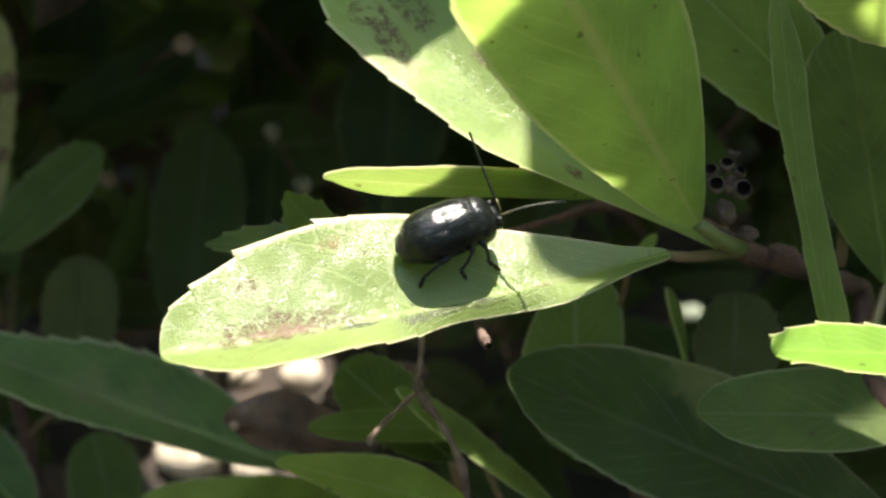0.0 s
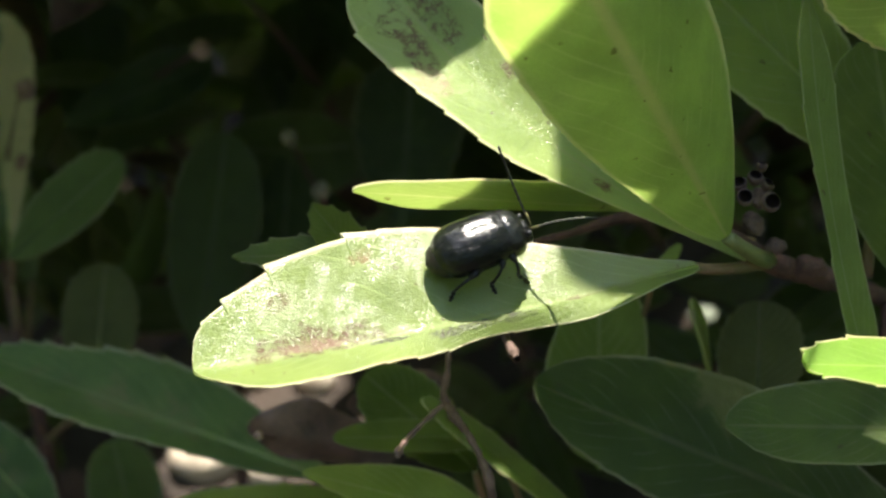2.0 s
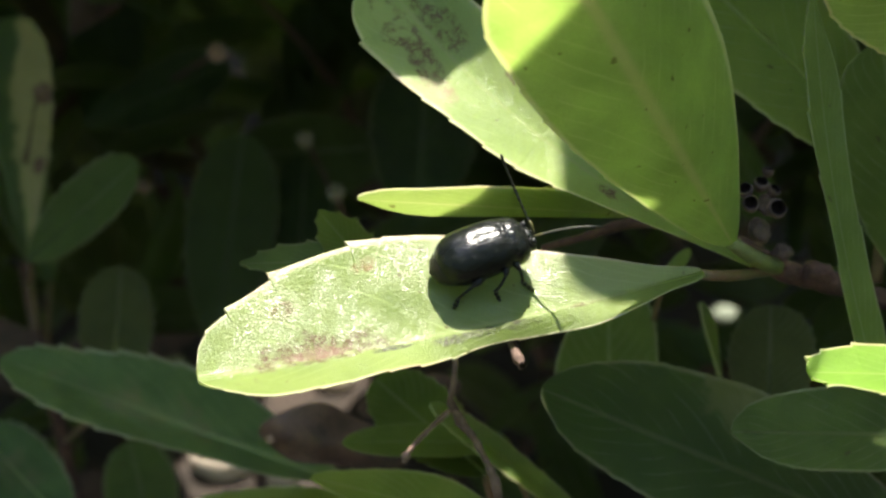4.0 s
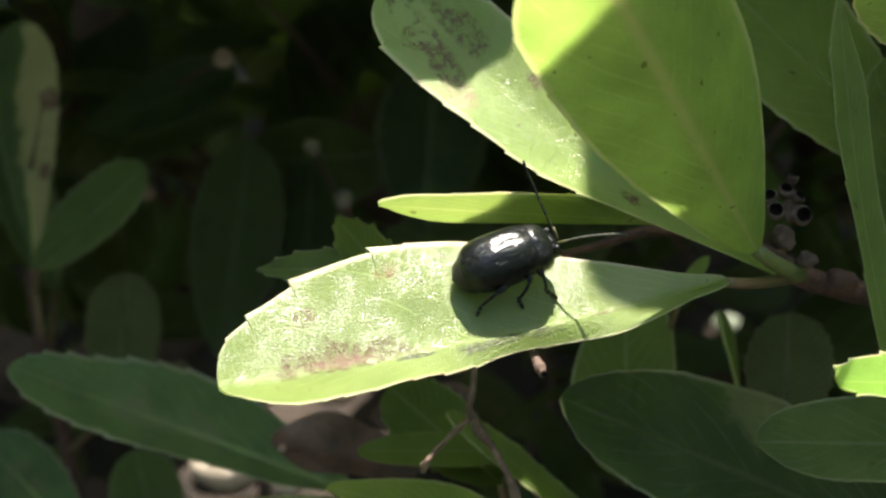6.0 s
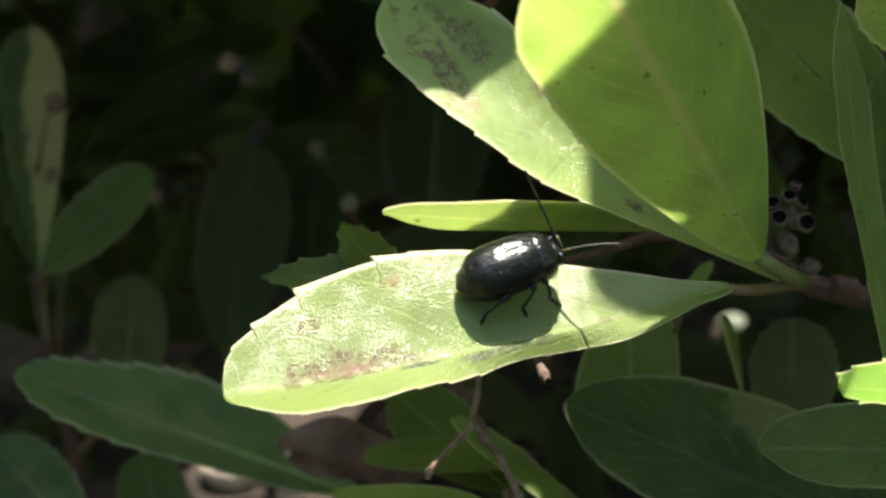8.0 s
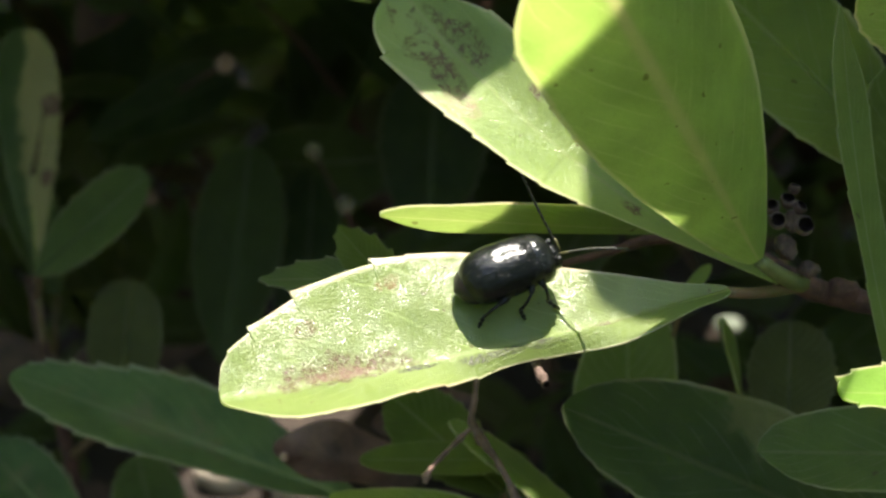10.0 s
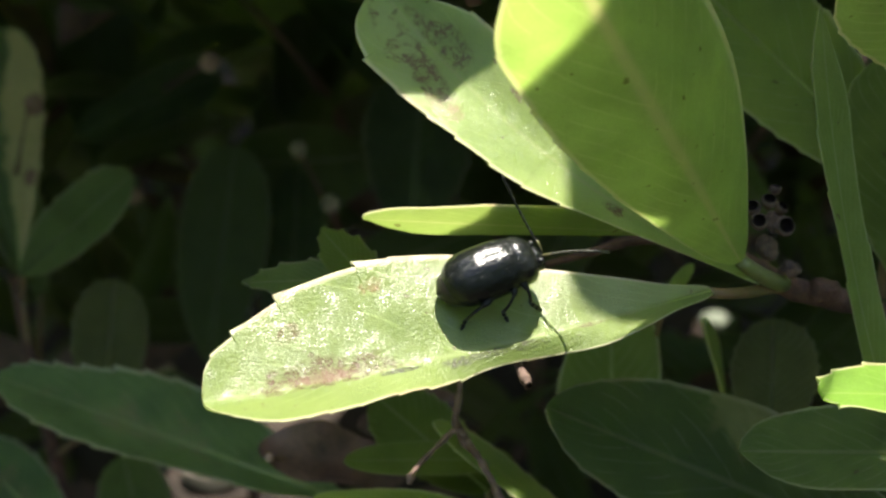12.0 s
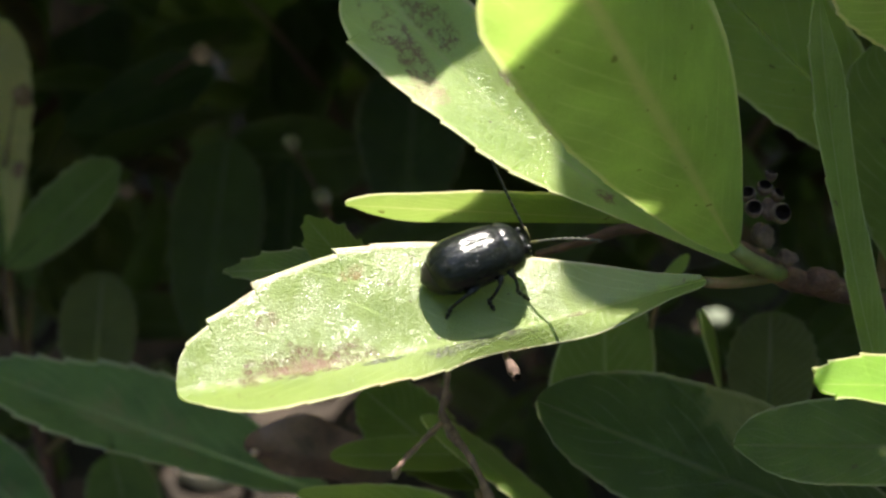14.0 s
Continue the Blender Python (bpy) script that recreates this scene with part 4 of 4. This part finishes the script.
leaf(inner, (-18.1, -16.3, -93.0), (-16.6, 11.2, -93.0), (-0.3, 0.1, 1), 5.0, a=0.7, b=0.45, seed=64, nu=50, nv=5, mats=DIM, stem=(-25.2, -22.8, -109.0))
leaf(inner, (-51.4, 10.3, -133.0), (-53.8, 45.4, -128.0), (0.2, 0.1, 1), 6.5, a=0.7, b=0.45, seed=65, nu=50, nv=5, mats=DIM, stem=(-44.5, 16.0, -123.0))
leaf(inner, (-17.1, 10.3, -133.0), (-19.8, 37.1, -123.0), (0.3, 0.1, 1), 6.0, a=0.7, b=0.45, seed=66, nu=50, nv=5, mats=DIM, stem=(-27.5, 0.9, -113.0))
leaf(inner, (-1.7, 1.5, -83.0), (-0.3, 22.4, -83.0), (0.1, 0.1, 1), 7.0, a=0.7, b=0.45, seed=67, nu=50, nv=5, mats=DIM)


def undergrowth():
    """The crowd of leaves that fills the depth of the shrub, its shade put into their colour."""
    rng, dry = random.Random(5), random.Random(6)
    verts, faces, uv, slots = [], [], [], []
    bare = [(on_ground(g, 3), r) for g, r in zip(GLINTS, CLEAR)]
    for k in range(1700):
        d = rng.uniform(165, 420)
        x, y = rng.uniform(-0.5, 0.5) * d, rng.uniform(-0.30, 0.36) * d
        p = spot((x, y, 67 - d))
        if p.z < 0.006:
            continue
        q = Euler((rng.gauss(0.9, 0.5), rng.gauss(0, 0.5), rng.uniform(0, 6.3))).to_matrix()
        lv, lf, lu = [], [], []
        loose_leaf(rng, p, q, rng.uniform(22, 34) * MM, rng.uniform(4.5, 6.5) * MM, lv, lf, lu)
        if min(v.z for v in lv) < 0.003 or any(off_line(v, g, SUN) < r * MM or off_line(v, g, (Vector((0, 0, 0.2)) - g).normalized()) < r * MM for v in lv for g, r in bare):
            continue
        n = len(verts)
        verts += lv
        uv += lu
        faces += [tuple(k + n for k in f) for f in lf]
        slots += [1 if dry.random() < 0.12 else 0] * len(lf)
    tagged(new("undergrowth", mesh_of("undergrowth", verts, faces, [upper_deep_shade, withered], slots, uv)), "crowded shrub leaves with deep shade put into their colour", "foliage", kind="stuff")


undergrowth()


# the third pebble is put in place of a sunlit leaf far back
for k, (g, size) in enumerate(zip(GLINTS, (4.8, 7.6, 3.3, 4.2, 3.5, 6))):
    tagged(lump("pebble", on_ground(g, size * 0.4), size, stone_pale if k != 2 else glint_stand_in, 3.7 * k, (1, 0.85, 0.7)), "pale pinkish pebble on the soil", "pebble", "pebbles on the soil")


# ---- old flower heads, buds and withered leaves ----
def lathe(profile, sides=14, split=99, lip=99):
    """A turned shape; rings from split on take the second material, the ring lip the third."""
    verts, faces, slots = [], [], []
    for r, h in profile:
        for k in range(sides):
            q = 2 * math.pi * k / sides
            verts.append((r * math.cos(q) * MM, r * math.sin(q) * MM, h * MM))
    for i in range(len(profile) - 1):
        for k in range(sides):
            j = (k + 1) % sides
            faces.append((i * sides + k, i * sides + j, (i + 1) * sides + j, (i + 1) * sides + k))
            slots.append(2 if i == lip else 1 if i >= split else 0)
    return verts, faces, slots


def turned(place, facing, size):
    m = way(facing).to_track_quat("Z", "Y").to_matrix().to_4x4() @ Matrix.Scale(size, 4)
    m.translation = spot(place)
    return m


def seed_head():
    head = thing("seed_head", spot((22.8, -1.4, -9.0)), "cluster of dry pinkish seed cups on the stem", "seed head")
    cup = mesh_of("seed_cup", *(lambda v, f, sl: (v, f, [husk_brown, hollow_shade, cup_lip], sl))(*lathe(
        [(0.05, -0.9), (0.35, -0.75), (0.55, -0.4), (0.58, -0.1), (0.52, 0.06), (0.46, 0.10), (0.43, 0.03), (0.38, -0.2), (0.2, -0.35), (0.0, -0.35)], 14, 5, 4)))
    for v in cup.vertices:
        v.co *= 1 + 0.22 * noise.noise(v.co * 1700)
    for place, facing, size in (((19.8, 2.1, -4.0), (-0.1, 0.25, 1), 1.0), ((21.4, 1.8, -4.0), (0.15, 0.15, 1), 1.15), ((19.7, 3.0, -5.0), (-0.4, 0.5, 0.8), 0.9),
                                ((20.7, 3.4, -5.0), (0, 0.6, 0.8), 0.9), ((21.4, 4.2, -6.0), (0.1, 0.9, 0.4), 0.7), ((21.8, 3.0, -6.0), (0.4, 0.6, 0.7), 0.8)):
        part("seed_cup", cup, head, turned(place, facing, size * 0.88))
    for k, (place, size, st) in enumerate((((20.9, 0.5, -6.0), 1.0, (1, 1.2, 1)), ((22.5, -0.8, -7.0), 0.75, (1.2, 1, 1)), ((21.4, 2.1, -6.5), 0.9, (1, 1.2, 1)))):
        ob = lump("husk", Vector((0, 0, 0)), size * 0.66, husk_brown, 2.1 * k, st, 2.2)
        ob.parent, ob.location = head, spot(place) - head.location
    knob = lump("gall", spot((25.3, -2.2, -9.0)), 0.85, red_bark, 9.3, (1.3, 1, 0.9), 2.0)
    tagged(knob, "swollen pinkish knot on the stem", "knot")


seed_head()


def pale_bud(place, facing, size, tail, mat=None):
    """A small round pinkish bud on its stalk."""
    bud = thing("flower_bud", spot(place), "small pale pink bud on a thin stalk", "bud", "buds in the shade")
    part("bud", mesh_of("bud", *(lambda v, f, sl: (v, f, [mat or bud_pink]))(*lathe(
        [(0.0, 1.0), (0.45, 0.85), (0.8, 0.5), (0.95, 0.0), (0.8, -0.6), (0.4, -1.0), (0.15, -1.3)], 14))), bud, turned(place, facing, size))
    limb("stalk", bud, [place, tuple((a * 2 + b) / 3 for a, b in zip(place, tail)), tail], [0.25 * size, 0.2 * size, 0.3], red_bark, seed=3)


pale_bud((-26.7, 23.6, -85.0), (0.3, 0.5, 0.8), 1.35, (-41.8, 20.4, -108.0))
pale_bud((-36.1, 17.8, -113.0), (0.5, 0.3, 0.8), 1.3, (-29.1, 5.2, -115.0))
pale_bud((-15.5, 12.5, -83.0), (-0.4, 0.7, 0.6), 1.1, (-10.7, 1.6, -93.0), bud_dull)
pale_bud((-10.8, 5.5, -73.0), (0, 0.5, 0.8), 1.15, (-9.3, -0.6, -83.0), bud_dull)
pale_bud((-40.4, 7.6, -103.0), (0.1, -0.3, 0.9), 1.2, (-39.2, 17.4, -119.0))
pale_bud((-42.5, 16.5, -65.0), (0.3, 0.3, 0.9), 0.5, (-47.1, 7.2, -73.0))


def withered_leaves():
    bunch = thing("withered_leaf", spot((-0.6, -15.3, -33.0)), "withered dark reddish brown curled leaf", "dead leaf", "withered leaves")
    leaf(bunch, (-1.1, -17.8, -32.0), (-12.7, -15.0, -27.0), (0.1, 0.5, 0.85), 2.9, a=0.6, b=0.45, folds=(28, 28), twist=35, wave=0.28, teeth=0, nu=50, nv=5,
         mats=(withered, withered), rib=withered, stem=(0.8, -15.0, -34.0), seed=71)
    other = thing("withered_leaf", spot((0.8, -12.5, -37.0)), "withered brown leaf hanging behind the sunlit leaf", "dead leaf", "withered leaves")
    leaf(other, (3.2, -12.5, -37.0), (-5.4, -14.0, -33.0), (0.1, 0.3, 0.95), 2.0, a=0.6, b=0.5, folds=(20, 35), twist=-25, wave=0.15, teeth=0, nu=50, nv=5,
         mats=(withered, withered), rib=withered, stem=(2.7, -12.1, -38.0), seed=72)
    # small pale lump added in place of the glint on the curled leaf
    pale_bud((-11.7, -15.3, -25.5), (-0.2, 0.5, 0.8), 0.36, (-10.0, -16.2, -29.0))


withered_leaves()


def branches():
    """Bare woody stems that rise from the soil in the shrub and under the added leaf screen."""
    rng = random.Random(91)
    verts, faces = [], []
    for k in range(70):
        foot = Vector((rng.uniform(-0.32, 0.32), rng.uniform(0.30, 0.55), -0.003))
        if k % 3 == 0:
            turn = rng.uniform(math.pi, 2 * math.pi)
            foot = Vector((0.4 * math.cos(turn), 0.05 + 0.4 * math.sin(turn), -0.003))
        head = foot + Vector((rng.gauss(0, 0.05), rng.gauss(0, 0.05), rng.uniform(0.2, 0.5)))
        pts = bowed(foot, head, (rng.gauss(0, 0.015), rng.gauss(0, 0.015), 0), 9)
        r = rng.uniform(0.9, 1.8) * MM
        v, f = tube(pts, [r * (1 - 0.07 * i) for i in range(10)], 7)
        n = len(verts)
        verts += v
        faces += [tuple(i + n for i in q) for q in f]
    tagged(new("hedge_stems", mesh_of("hedge_stems", verts, faces, [red_bark])), "reddish brown woody stems in and round the shrub", "stems", kind="stuff")


branches()


def litter():
    """Dead leaves on the soil."""
    rng = random.Random(17)
    verts, faces, uv = [], [], []
    bare = [on_ground(g, 3) for g in GLINTS + [(-53.3, -24.0, -183.0), (7, -26.3, -204)]]
    for k in range(420):
        p = Vector((rng.uniform(-0.3, 0.3), rng.uniform(0.02, 0.6), rng.uniform(0.007, 0.012)))
        if any((p - g).length < (0.034 if g in (bare[2], bare[-2], bare[-1]) else 0.028 if g in (bare[0], bare[4]) else 0.012) for g in bare):
            continue
        q = Euler((rng.gauss(0, 0.25), rng.gauss(0, 0.2), rng.uniform(0, 6.3))).to_matrix()
        loose_leaf(rng, p, q, rng.uniform(14, 26) * MM, rng.uniform(3, 5.5) * MM, verts, faces, uv)
    tagged(new("leaf_litter", mesh_of("leaf_litter", verts, faces, [litter_brown], None, uv)), "dry brown fallen leaves on the soil", "leaf litter", kind="stuff")


litter()


def sky_screen():
    """Unseen leaves added all round the spot to keep the low sky out."""
    rng = random.Random(77)
    verts, faces, uv = [], [], []
    bare = [on_ground(g, 3) for g in GLINTS]
    for k in range(5200):
        turn, rise = rng.uniform(0, 2 * math.pi), rng.uniform(-0.35, 0.9)
        away = Vector((math.cos(turn) * math.cos(rise), math.sin(turn) * math.cos(rise), math.sin(rise)))
        if away.angle(SUN) < 0.3:
            continue
        p = Vector((0, 0.05, 0.19)) + away * rng.uniform(0.33, 0.5)
        if any(off_line(p, g, SUN) < 0.045 for g in bare):
            continue
        if p.z < 0.01:
            continue
        q = away.to_track_quat("Z", "Y").to_matrix() @ Euler((rng.gauss(0, 0.5), rng.gauss(0, 0.5), rng.uniform(0, 6.3))).to_matrix()
        loose_leaf(rng, p, q, rng.uniform(34, 50) * MM, rng.uniform(8, 12) * MM, verts, faces, uv)
    tagged(new("hedge_leaves", mesh_of("hedge_leaves", verts, faces, [upper_dark], None, uv)), "unseen dark green leaves added all round against the sky", "foliage", kind="stuff")


sky_screen()


def motions():
    def aim(direction, base):
        x = (STAND.to_3x3().inverted() @ way(direction)).normalized()
        up = Vector((0, 0, 1))
        y = up.cross(x).normalized()
        m = Matrix((x, y, x.cross(y))).transposed().to_4x4()
        m.translation = Vector(base) * MM
        return m

    right_rows = [(0, (104, 20, 66)), (7, (116, 13, 66)), (12, (102, 5, 66)), (14, (118, 2, 66))]
    left_rows = [(0, (-54, 134, 20)), (7, (-65, 138, 20)), (12, (-72, 136, 20)), (14, (-71, 146, 20))]
    walk(FEELERS[0], [(t, aim(v, (3.2, -0.2, 1.0))) for t, v in right_rows])
    walk(FEELERS[1], [(t, aim(v, (3.2, 0.2, 1.05))) for t, v in left_rows])


motions()
